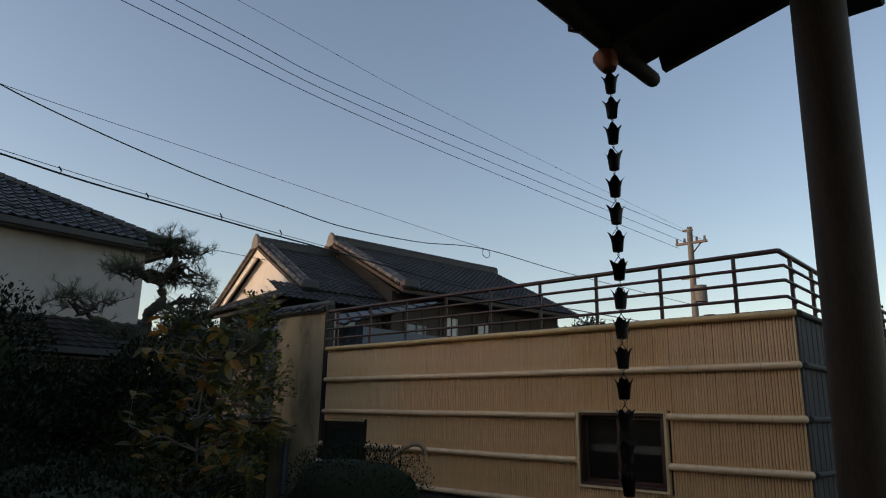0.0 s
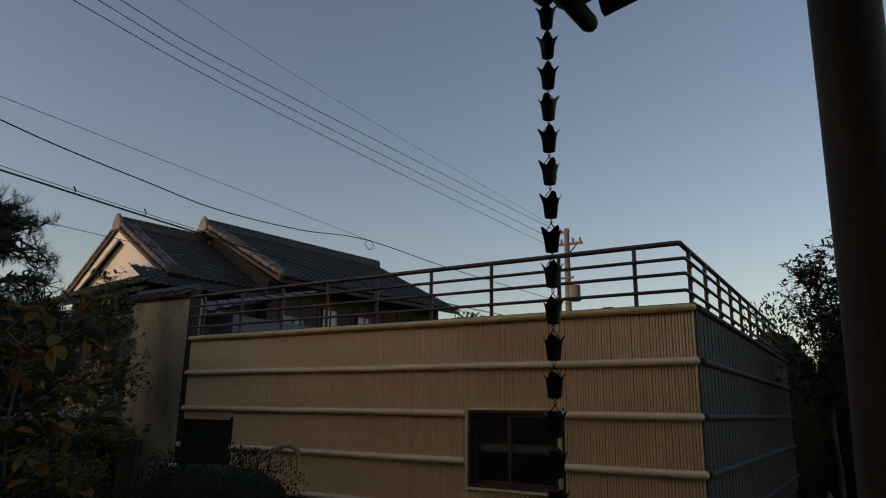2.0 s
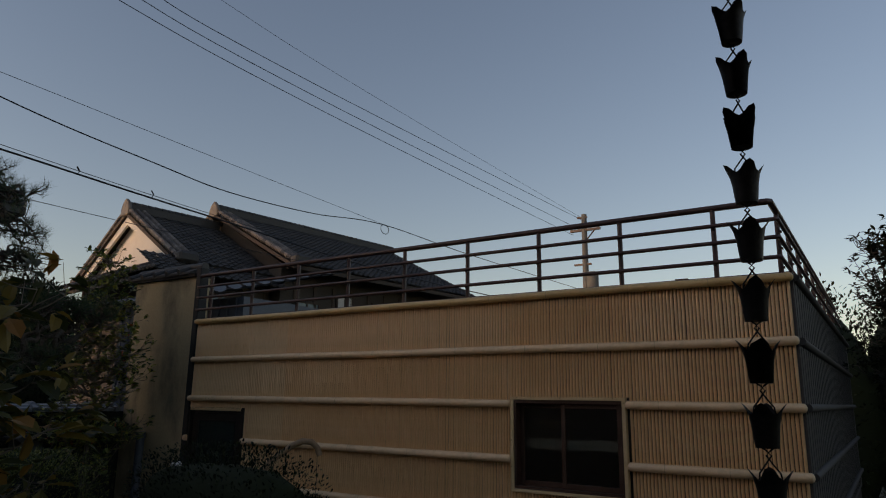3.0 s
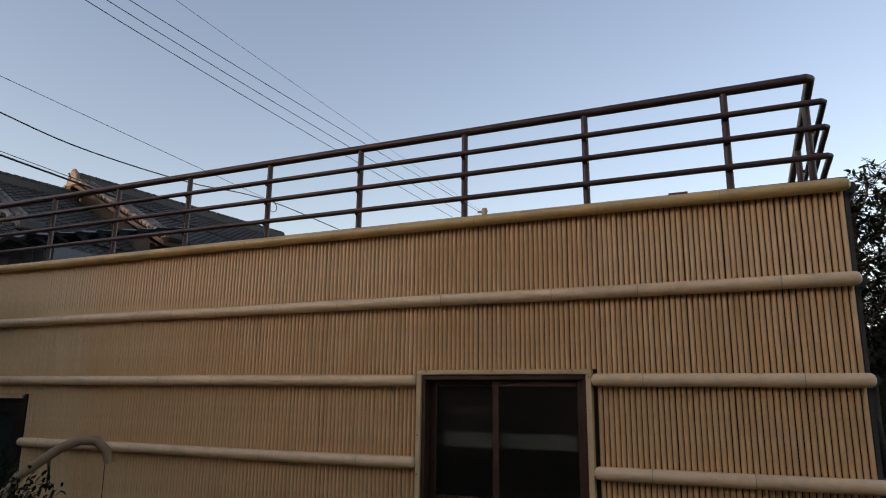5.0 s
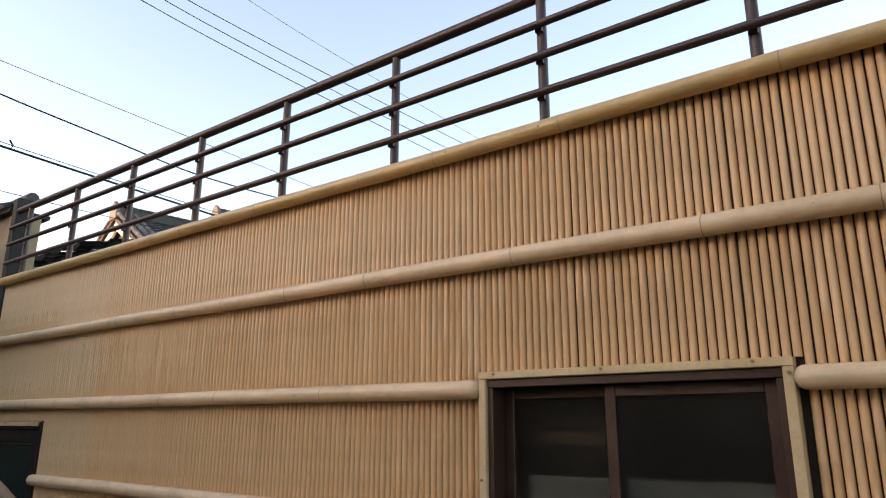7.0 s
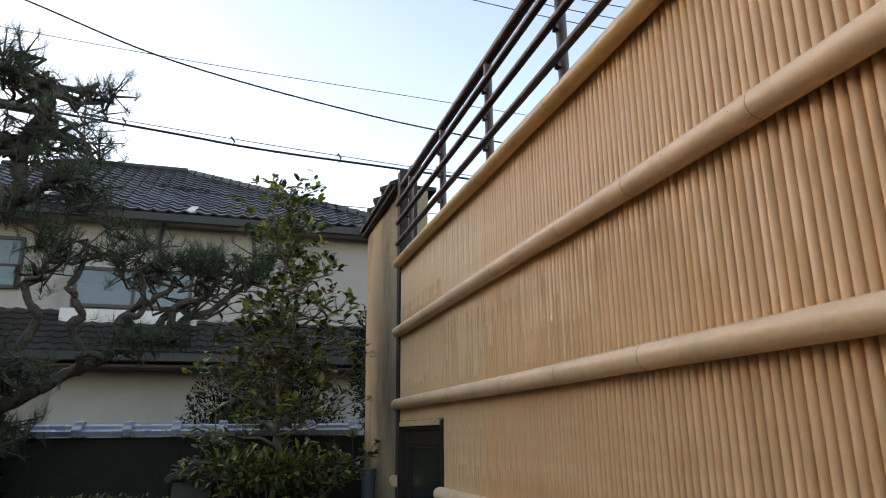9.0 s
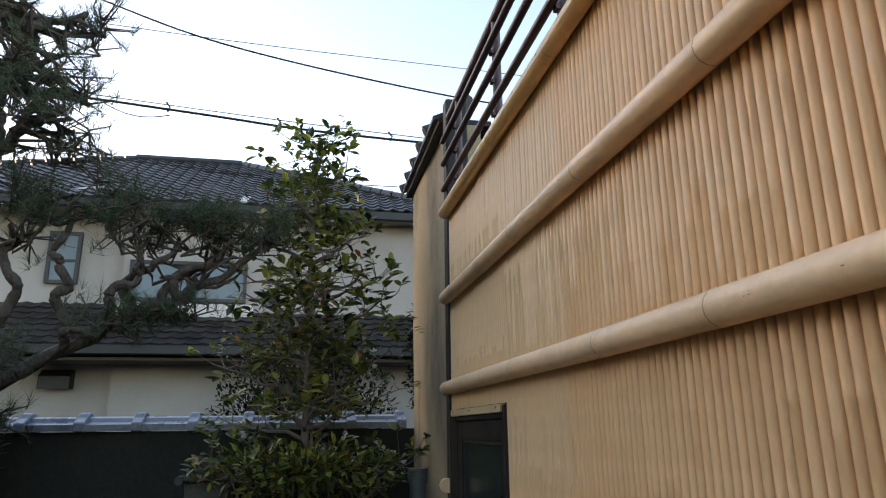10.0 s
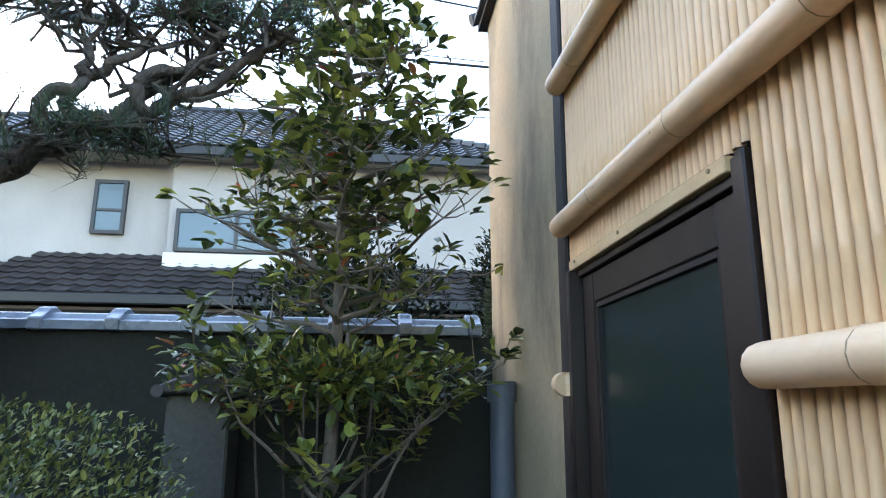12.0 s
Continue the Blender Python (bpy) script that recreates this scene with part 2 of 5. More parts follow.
# leaves coloured near black, carrying the shade that the plants stand in
LEAF_SHADED = foliage("shaded_shrub_leaves", [(0.0, (0.008, 0.011, 0.006)), (0.7, (0.015, 0.022, 0.010)), (1.0, (0.034, 0.042, 0.015))], 0.6, 0.15, 0.15)


# ---- geometry helpers ----
def thing(name, at, label, category, group="", kind=""):
    e = new(name)
    e.location = at
    e.empty_display_size = 0.1
    return tagged(e, label, category, group, kind)


def mesh_of(name, bm, mat, smooth=False):
    me = bpy.data.meshes.new(name)
    bmesh.ops.recalc_face_normals(bm, faces=bm.faces[:])
    bm.to_mesh(me)
    bm.free()
    me.materials.append(mat)
    if smooth:
        me.shade_smooth()
        me.set_sharp_from_angle(angle=radians(40))
    return me


def part(name, bm, mat, parent, label="", smooth=False, kind=""):
    """One mesh object in world coordinates, under a thing or a part."""
    ob = new(name, mesh_of(name, bm, mat, smooth))
    if parent is not None:
        ob.parent = parent
        ob.matrix_parent_inverse = Matrix.Translation(parent.location).inverted()
    if label or kind:
        tagged(ob, label, kind=kind)
    return ob


def solo(name, bm, mat, label, category, kind="", smooth=False):
    return tagged(part(name, bm, mat, None, smooth=smooth), label, category, kind=kind)


def box(bm, lo, hi, bevel=0.0):
    r = bmesh.ops.create_cube(bm, size=1.0, matrix=Matrix.Translation([(a + b) / 2 for a, b in zip(lo, hi)]) @ Matrix.Diagonal([abs(b - a) for a, b in zip(lo, hi)] + [1]))
    if bevel:
        es = {e for v in r["verts"] for e in v.link_edges}
        bmesh.ops.bevel(bm, geom=list(es), offset=bevel, segments=1, affect="EDGES")
    return bm


def boxes(*items, bevel=0.0):
    bm = bmesh.new()
    for lo, hi in items:
        box(bm, lo, hi, bevel)
    return bm


def tube(bm, pts, radii, n=8, caps=True):
    """A tube along points; radii one number or one a point."""
    pts = [Vector(p) for p in pts]
    if not hasattr(radii, "__len__"):
        radii = [radii] * len(pts)
    rings, up = [], Vector((0.013, 0.021, 1.0))
    for i, p in enumerate(pts):
        d = (pts[min(i + 1, len(pts) - 1)] - pts[max(i - 1, 0)]).normalized()
        a = d.cross(up)
        if a.length < 0.05:
            a = d.cross(Vector((1, 0.1, 0)))
        a.normalize()
        b = a.cross(d)
        rings.append([bm.verts.new(p + (a * math.cos(6.28319 * k / n) + b * math.sin(6.28319 * k / n)) * radii[i]) for k in range(n)])
    for r, s in zip(rings, rings[1:]):
        for k in range(n):
            bm.faces.new((r[k], r[(k + 1) % n], s[(k + 1) % n], s[k]))
    if caps:
        bm.faces.new(rings[0][::-1])
        bm.faces.new(rings[-1])
    return bm


def tubes(*items, n=8):
    bm = bmesh.new()
    for pts, r in items:
        tube(bm, pts, r, n)
    return bm


def prism(bm, poly, off):
    """A flat polygon pushed out by the vector off."""
    off = Vector(off)
    a = [bm.verts.new(Vector(p)) for p in poly]
    b = [bm.verts.new(Vector(p) + off) for p in poly]
    bm.faces.new(a)
    bm.faces.new(b[::-1])
    for i in range(len(a)):
        j = (i + 1) % len(a)
        bm.faces.new((a[i], b[i], b[j], a[j]))
    return bm


def tile_field(o, along, up, width, pitch=0.27, course=0.235, wave=0.035, step=0.022, clip=None, jitter=0.004):
    """Pantiles on a slope: o the eave corner, along the eave (unit), up the slope (vector to the ridge). clip(u, v) drops tiles."""
    o, along, up = Vector(o), Vector(along).normalized(), Vector(up)
    rows, cols = max(1, round(up.length / course)), max(1, round(width / pitch))
    upn = up.normalized()
    nrm = along.cross(upn).normalized()
    if nrm.z < 0:
        nrm.negate()
    rnd = random.Random(int(abs(o.x * 31 + o.y * 17 + o.z * 7) * 100) + cols)
    dv, du = up.length / rows, width / cols
    prof = ((0.0, 0.55), (0.16, 1.0), (0.34, 0.55), (0.6, 0.0), (0.85, 0.1), (1.02, 0.5))
    vs, fs = [], []
    for r in range(rows):
        for c in range(cols):
            if clip and not clip((c + 0.5) * du, (r + 0.5) * dv):
                continue
            base, lift = len(vs), rnd.uniform(-jitter, jitter)
            for v, h in ((-0.02, 1.0), (dv * 1.06, 0.0)):
                for pu, ph in prof:
                    vs.append(o + along * ((c + pu) * du) + upn * (r * dv + v) + nrm * (ph * wave + h * step + lift))
            for pu, ph in prof:
                vs.append(o + along * ((c + pu) * du) + upn * (r * dv - 0.02) + nrm * (ph * wave - 0.012 + lift))
            k = len(prof)
            for i in range(k - 1):
                fs.append((base + i, base + i + 1, base + k + i + 1, base + k + i))
                fs.append((base + 2 * k + i, base + 2 * k + i + 1, base + i + 1, base + i))
    me = bpy.data.meshes.new("tiles")
    me.from_pydata(vs, [], fs)
    bm = bmesh.new()
    bm.from_mesh(me)
    bpy.data.meshes.remove(me)
    return bm


def leaf_mesh(name, mat, spots, size, rnd, parent, droop=0.2, wide=0.42, label=""):
    """Leaves at spots (place, direction): each a folded blade of six triangles."""
    vs, fs = [], []
    for p, d in spots:
        d = Vector(d)
        d.z -= rnd.uniform(0, droop)
        d.normalize()
        s = d.cross(Vector((rnd.uniform(-0.5, 0.5), rnd.uniform(-0.5, 0.5), 1.0)))
        if s.length < 0.05:
            s = Vector((1, 0, 0))
        s.normalize()
        nrm = s.cross(d)
        L = size * rnd.uniform(0.65, 1.25)
        w = L * wide * rnd.uniform(0.8, 1.15)
        b = len(vs)
        bend = -L * rnd.uniform(0.02, 0.18)
        vs += [p, p + d * L * 0.35 + s * w * 0.45 + nrm * w * 0.16, p + d * L * 0.35 - s * w * 0.45 + nrm * w * 0.16, p + d * L * 0.35,
               p + d * L * 0.72 + s * w * 0.42 + nrm * (w * 0.16 + bend * 0.5), p + d * L * 0.72 - s * w * 0.42 + nrm * (w * 0.16 + bend * 0.5), p + d * L * 0.72 + nrm * bend * 0.5, p + d * L + nrm * bend]
        fs += [(b, b + 3, b + 1), (b, b + 2, b + 3), (b + 1, b + 3, b + 6, b + 4), (b + 3, b + 2, b + 5, b + 6), (b + 4, b + 6, b + 7), (b + 6, b + 5, b + 7)]
    me = bpy.data.meshes.new(name)
    me.from_pydata(vs, [], fs)
    me.materials.append(mat)
    ob = new(name, me)
    if parent is not None:
        ob.parent = parent
        ob.matrix_parent_inverse = Matrix.Translation(parent.location).inverted()
    return tagged(ob, label) if label else ob


def needle_mesh(name, mat, tufts, rnd, parent, length=0.10, count=34):
    """Pine tufts at (place, direction): fans of thin needles."""
    vs, fs = [], []
    for p, d in tufts:
        d = Vector(d).normalized()
        for _ in range(count):
            w = (d * rnd.uniform(0.15, 1.0) + Vector((rnd.gauss(0, 0.5), rnd.gauss(0, 0.5), rnd.gauss(0.12, 0.4)))).normalized()
            q = p + d * rnd.uniform(-0.035, 0.03)
            s = w.cross(Vector((rnd.uniform(-1, 1), rnd.uniform(-1, 1), rnd.uniform(-1, 1)))).normalized() * 0.0013
            L = length * rnd.uniform(0.7, 1.15)
            b = len(vs)
            vs += [q - s, q + s, q + w * L]
            fs.append((b, b + 1, b + 2))
    me = bpy.data.meshes.new(name)
    me.from_pydata(vs, [], fs)
    me.materials.append(mat)
    ob = new(name, me)
    ob.parent = parent
    ob.matrix_parent_inverse = Matrix.Translation(parent.location).inverted()
    return ob


def wander(a, b, rnd, n, amount):
    """A crooked way from a to b."""
    a, b = Vector(a), Vector(b)
    pts = [a]
    for i in range(1, n):
        f = i / n
        pts.append(a.lerp(b, f) + Vector((rnd.uniform(-1, 1), rnd.uniform(-1, 1), rnd.uniform(-1, 1))) * amount * math.sin(math.pi * f) ** 0.5)
    return pts + [b]


# ---- ground ----
bm = bmesh.new()
bmesh.ops.create_grid(bm, x_segments=60, y_segments=60, size=900)
for v in bm.verts:
    v.co.z = -0.02
solo("ground", bm, SOIL, "dark bare garden soil reaching to the horizon", "ground", "structure")
solo("road", boxes(((-13.6, -60, -0.015), (-8.4, 80, 0.005))), ASPHALT, "narrow asphalt lane behind the garden wall", "road", "structure")
# unseen bright strip, added to give the window glass a pale reflection
solo("pavement", boxes(((-6.7, -7.2, -0.01), (0.5, -5.0, 0.03))), GRAVEL, "unseen pale gravel strip added to reflect in the window", "gravel strip", "structure")
solo("porch_floor", boxes(((0.55, -8.4, 0.0), (3.4, -3.3, 0.32)), bevel=0.01), CONCRETE, "raised stone porch floor", "porch floor", "structure")

# ---- bamboo clad annex ----
XL, LEN, TOP = -5.560, 5.85, 2.66
WX0, WX1, WZ0, WZ1 = -1.877, -1.033, 1.250, 1.904
DX0, DX1, DZ1 = -5.535, -4.744, 1.764
BARS = (2.632, 2.245, 1.857, 1.470, 1.083)
annex = boxes(
    ((XL, 0.012, 0.0), (DX0, 0.14, TOP)), ((DX0, 0.012, DZ1), (DX1, 0.14, TOP)), ((DX1, 0.012, 0.0), (WX0, 0.14, TOP)),
    ((WX0, 0.012, 0.0), (WX1, 0.14, WZ0)), ((WX0, 0.012, WZ1), (WX1, 0.14, TOP)), ((WX1, 0.012, 0.0), (0.010, 0.14, TOP)))
wall_south = solo("wall_south", annex, BACKING, "annex wall clad in tan bamboo pipes and rails", "wall", "structure")
wall_east = solo("wall_east", boxes(((-0.14, 0.144, 0.0), (0.010, LEN, TOP))), BACKING, "annex side wall in cladding coloured dark for its shade", "wall", "structure")
solo("wall_north", boxes(((XL, LEN - 0.14, 0.0), (-0.144, LEN, TOP - 0.004))), BACKING, "plain rear wall of the annex", "wall", "structure")
solo("wall_west", boxes(((XL, 0.144, 0.0), (XL + 0.14, LEN - 0.144, TOP - 0.004))), BACKING, "plain end wall of the annex", "wall", "structure")
solo("ceiling", boxes(((XL + 0.144, 0.144, 2.50), (-0.144, LEN - 0.144, 2.655))), BACKING, "flat terrace deck over the annex", "roof deck", "structure")
solo("floor", boxes(((XL + 0.144, 0.144, 0.0), (-0.144, LEN - 0.144, 0.05))), CONCRETE, "dark floor inside the annex", "floor", "structure")
solo("baseboard", boxes(((DX1 + 0.01, -0.006, 0.0), (0.0, 0.009, 1.05))), ASPHALT, "dark base below the bamboo cladding", "plinth", "structure")


def bar_mesh(bm, x0, x1, z, r, rnd, nodes):
    """A bamboo pole with swollen nodes and rounded ends, along x."""
    xs, rs = [], []
    x = x0
    for dx, f in ((0.0, 0.35), (0.006, 0.75), (0.016, 0.96), (0.028, 1.0)):
        xs.append(x0 + dx)
        rs.append(r * f)
    x = x0 + rnd.uniform(0.15, 0.4)
    while x < x1 - 0.1:
        nodes.append(x)
        for dx, f in ((-0.009, 1.0), (-0.003, 1.035), (0.0, 0.985), (0.003, 1.035), (0.009, 1.0)):
            xs.append(x + dx)
            rs.append(r * f)
        x += rnd.uniform(0.34, 0.62)
    for dx, f in ((0.028, 1.0), (0.016, 0.96), (0.006, 0.75), (0.0, 0.35)):
        xs.append(x1 - dx)
        rs.append(r * f)
    tube(bm, [(xx, -0.026, z + 0.0015 * math.sin(xx * 3 + z * 9)) for xx in xs], rs, 14)
    return bm


ring = bmesh.new()
tube(ring, [(-0.0012, 0, 0), (0.0012, 0, 0)], 0.02875, 14)
ring_mesh = mesh_of("node_ring", ring, NODE)
rnd = random.Random(5)
for i, z in enumerate(BARS):
    cuts = [(XL, 0.034)]
    if i == 2:
        cuts = [(XL, WX0 - 0.004), (WX1 + 0.004, 0.040)]
    if i == 3:
        cuts = [(XL, DX0 - 0.004), (DX1 + 0.008, WX0 - 0.004), (WX1 + 0.004, 0.044)]
    if i == 4:
        cuts = [(DX1 + 0.040, 0.044)]
    for x0, x1 in cuts:
        r = 0.0285 if i else 0.027
        nodes = []
        rail = part("bamboo_rail", bar_mesh(bmesh.new(), x0, x1, z, r, rnd, nodes), RAIL if i else RAIL_TOP, wall_south, smooth=True)
        for x in nodes:
            ob = new("node_ring", ring_mesh)
            ob.parent, ob.location = rail, (x, -0.026, z + 0.0015 * math.sin(x * 3 + z * 9))
            ob.scale = (1, r / 0.0285, r / 0.0285)
# east side rails, panel and battens, all in the colour darkened for shade
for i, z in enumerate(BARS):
    part("side_rail", tube(bmesh.new(), [(0.040, 0.03, z), (0.040, LEN, z)], 0.024, 10), SIDE_SHADED, wall_east, smooth=True)
part("side_panel", boxes(((0.012, 0.006, 0.9), (0.028, LEN, 2.63))), SIDE_SHADED, wall_east)
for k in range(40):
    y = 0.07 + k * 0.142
    part("side_batten", boxes(((0.028, y, 0.95), (0.032, y + 0.03, 2.62))), SIDE_SHADED, wall_east)
part("coping_flashing", boxes(((XL, -0.012, 2.6605), (0.03, 0.15, 2.666))), BROWN_METAL, wall_south, "thin brown flashing over the top rail")
part("joint_plate", boxes(((-1.02 + 0.36, -0.02, 2.662), (-0.58, 0.05, 2.672))), BROWN_METAL, wall_south)
rnd = random.Random(8)
part("screw", tubes(*[([(x, -0.054, z), (x, -0.05, z)], 0.0035) for z in BARS[:4] for x in [rnd.uniform(XL, 0) for _ in range(9)]
                      if not (WX0 - 0.04 < x < WX1 + 0.04 and z < 2.0) and not (x < DX1 + 0.05 and z < 1.8)], n=6), NODE, wall_south)

# window with two sliding sashes
window_1 = thing("window_1", ((WX0 + WX1) / 2, 0.05, WZ0), "brown sliding window with dark patterned glass in a tan surround", "window", kind="structure")
t = 0.020
part("surround_top", boxes(((WX0 - 0.004, -0.034, WZ1 - t), (WX1 + 0.004, 0.03, WZ1 + 0.002)), bevel=0.002), TRIM, window_1, "tan metal surround")
part("surround_bottom", boxes(((WX0 - 0.004, -0.034, WZ0), (WX1 + 0.004, 0.03, WZ0 + t)), bevel=0.002), TRIM, window_1, "tan metal surround")
part("surround_side", boxes(((WX0 - 0.004, -0.033, WZ0 + t), (WX0 + t, 0.03, WZ1 - t)), bevel=0.002), TRIM, window_1, "tan metal surround")
part("surround_side", boxes(((WX1 - t, -0.033, WZ0 + t), (WX1 + 0.004, 0.03, WZ1 - t)), bevel=0.002), TRIM, window_1, "tan metal surround")
part("window_frame", boxes(((WX0 + t, -0.022, WZ1 - t - 0.024), (WX1 - t, 0.10, WZ1 - t - 0.001)), ((WX0 + t, -0.018, WZ0 + t + 0.001), (WX1 - t, 0.10, WZ0 + t + 0.02)),
                           ((WX0 + t, -0.02, WZ0 + t + 0.021), (WX0 + t + 0.018, 0.10, WZ1 - t - 0.025)), ((WX1 - t - 0.018, -0.02, WZ0 + t + 0.021), (WX1 - t, 0.10, WZ1 - t - 0.025)), bevel=0.002), SASH, window_1)
MID = -1.490
for x0, x1, y in ((WX0 + t + 0.02, MID + 0.012, 0.045), (MID - 0.014, WX1 - t - 0.02, 0.010)):
    z0, z1 = WZ0 + t + 0.021, WZ1 - t - 0.026
    w = 0.030
    sash = part("sash", boxes(((x0, y, z0), (x0 + w, y + 0.025, z1)), ((x1 - w, y, z0), (x1, y + 0.025, z1)), ((x0 + w, y, z1 - 0.030), (x1 - w, y + 0.025, z1)), ((x0 + w, y, z0), (x1 - w, y + 0.025, z0 + 0.035)), bevel=0.002), SASH, window_1)
    pn = part("pane", boxes(((x0 + w, y + 0.010, z0 + 0.035), (x1 - w, y + 0.014, z1 - 0.03))), PANE_DARK, sash)
    pn.visible_shadow = False
for x, z in ((WX0 + 0.05, WZ1 - 0.006), (MID, WZ1 - 0.006), (WX1 - 0.08, WZ1 - 0.006), (WX0 + 0.006, 1.6), (WX1 - 0.006, 1.87), (WX0 + 0.006, 1.42)):
    part("screw", tube(bmesh.new(), [(x, -0.038, z), (x, -0.034, z)], 0.0045, 8), NODE, window_1)

# pale board added behind the panes in place of the reflected streak
shelf = thing("reflection_band", (-1.42, 0.14, 1.53), "pale board added behind the dark window panes as a reflection band", "shelf")
part("board", boxes(((-1.78, 0.074, 1.545), (-1.09, 0.20, 1.612)), bevel=0.004), WHITE_CAP, shelf)
part("bracket", boxes(((WX0 + 0.002, 0.10, 1.50), (-1.781, 0.18, 1.60))), SASH, shelf)
part("bracket", boxes(((-1.089, 0.10, 1.50), (WX1 - 0.002, 0.18, 1.60))), SASH, shelf)
# tan-topped block added for the fainter reflection in the left pane
glow_block = thing("reflection_block", (-1.64, 0.15, 1.6125), "small dark block with a tan top added as a faint reflection", "box")
part("body", boxes(((-1.74, 0.09, 1.6125), (-1.56, 0.19, 1.695)), bevel=0.006), BACKING, glow_block)
part("lid", boxes(((-1.745, 0.088, 1.696), (-1.555, 0.192, 1.735)), bevel=0.006), BENT, glow_block, "tan top standing for a faint reflection")

# door at the far end
door_1 = thing("door_1", ((DX0 + DX1) / 2, 0.05, 0.0), "dark bronze door with a large green-grey glass panel, closed", "door", kind="structure")
part("surround_top", boxes(((DX0 + 0.001, -0.009, DZ1 - 0.022), (DX1 - 0.048, 0.02, DZ1 + 0.004)), bevel=0.002), TRIM, door_1, "tan strip over the door")
part("jamb", boxes(((DX1 - 0.046, -0.002, 0.0), (DX1 - 0.026, 0.10, DZ1 - 0.002)), ((DX1 - 0.025, -0.007, 0.0), (DX1 - 0.003, 0.10, DZ1 + 0.001)), bevel=0.003), DOORM, door_1)
part("jamb", boxes(((DX0 + 0.001, -0.018, 0.0), (DX0 + 0.026, 0.10, DZ1 - 0.024)), bevel=0.002), DOORM, door_1)
part("head", boxes(((DX0 + 0.028, 0.004, DZ1 - 0.040), (DX1 - 0.048, 0.10, DZ1 - 0.024)), bevel=0.002), DOORM, door_1)
a, b, y = DX0 + 0.03, DX1 - 0.050, 0.014
leaf = part("door_leaf", boxes(((a, y, 0.03), (a + 0.075, y + 0.035, DZ1 - 0.042)), ((b - 0.075, y, 0.03), (b, y + 0.035, DZ1 - 0.042)), ((a + 0.075, y + 0.001, DZ1 - 0.112), (b - 0.075, y + 0.034, DZ1 - 0.042)), ((a + 0.075, y + 0.001, 0.03), (b - 0.075, y + 0.034, 0.32)), bevel=0.003), DOORM, door_1)
part("pane", boxes(((a + 0.075, y + 0.014, 0.32), (b - 0.075, y + 0.019, DZ1 - 0.112))), PANE_DOOR, leaf)
part("bead", boxes(((a + 0.076, y + 0.005, DZ1 - 0.124), (b - 0.076, y + 0.0139, DZ1 - 0.113)), ((a + 0.076, y + 0.005, 0.33), (a + 0.087, y + 0.0139, DZ1 - 0.125)), ((b - 0.087, y + 0.005, 0.33), (b - 0.076, y + 0.0139, DZ1 - 0.125))), BLACK_WOOD, leaf)
for x in (DX0 + 0.05, -5.2, DX1 - 0.09):
    part("screw", tube(bmesh.new(), [(x, -0.012, DZ1 - 0.006), (x, -0.009, DZ1 - 0.006)], 0.004, 8), NODE, door_1)

# terrace railing
railing = thing("terrace_railing", (-2.8, 0.1, 2.66), "dark brown tubular metal railing with four bars along the terrace edge", "railing")
RY, RX = 0.016, -0.060
part("top_bar", tube(bmesh.new(), [(XL - 0.02, RY, 3.127), (RX - 0.012, RY, 3.127), (RX, RY + 0.012, 3.127), (RX, LEN, 3.127)], 0.021, 12), BROWN_METAL, railing, smooth=True)
for z in (3.000, 2.886, 2.760):
    part("bar", tube(bmesh.new(), [(XL - 0.02, RY - 0.035, z), (RX + 0.030, RY - 0.035, z), (RX + 0.038, RY - 0.027, z), (RX + 0.038, LEN, z)], 0.0135, 10), BROWN_METAL, railing, smooth=True)
posts = [(-0.405 - 0.6235 * k, RY) for k in range(9)] + [(RX, 0.30 + 0.6015 * k) for k in range(9)]
for x, y in posts:
    side = y > RY + 0.01
    p = part("post", tube(bmesh.new(), [(x, y, 2.66), (x, y, 3.112)], 0.0165, 10), BROWN_METAL, railing, smooth=True)
    for z in (3.000, 2.886, 2.760):
        lo, hi = ((x - 0.012, y - 0.024, z - 0.018), (x + 0.012, y - 0.012, z - 0.004)) if not side else ((x + 0.012, y - 0.012, z - 0.018), (x + 0.024, y + 0.012, z - 0.004))
        part("bracket", boxes((lo, hi)), BROWN_METAL, p)

# wing wall and black corner post
wing = thing("wing_wall", (-6.2, 0.1, 0.0), "weathered ochre plaster wing wall with a small tiled coping", "wall", kind="structure")
bm = boxes(((-6.735, 0.02, 0.0), (-5.650, 0.18, 3.13)))
bmesh.ops.subdivide_edges(bm, edges=bm.edges[:], cuts=14, use_grid_fill=True)
for v in bm.verts:
    v.co.y += 0.010 * noise.noise(v.co * 1.3)
part("plaster", bm, PLASTER_WING, wing, smooth=True)
part("coping_board", boxes(((-6.775, -0.022, 3.132), (-5.650, 0.24, 3.158))), BLACK_WOOD, wing)
for k in range(5):
    x = -6.78 + k * 0.222
    part("coping_tile", prism(bmesh.new(), [(x, -0.045, 3.158), (x + 0.21, -0.045, 3.158), (x + 0.21, 0.10, 3.225), (x, 0.10, 3.225)], (0, 0, 0.022)), TILE_OLD, wing)
    part("coping_roll", tube(bmesh.new(), [(x + 0.01, -0.055, 3.186), (x + 0.01, 0.10, 3.252)], 0.030, 10), TILE_OLD, wing, smooth=True)
part("coping_ridge", tube(bmesh.new(), [(-6.80, 0.11, 3.255), (-5.65, 0.11, 3.255)], 0.045, 10), TILE_OLD, wing, smooth=True)
solo("corner_post", boxes(((-5.645, -0.005, 0.0), (-5.568, 0.10, 3.22)), bevel=0.006), BLACK_WOOD, "black timber post between plaster and bamboo", "post", "structure")

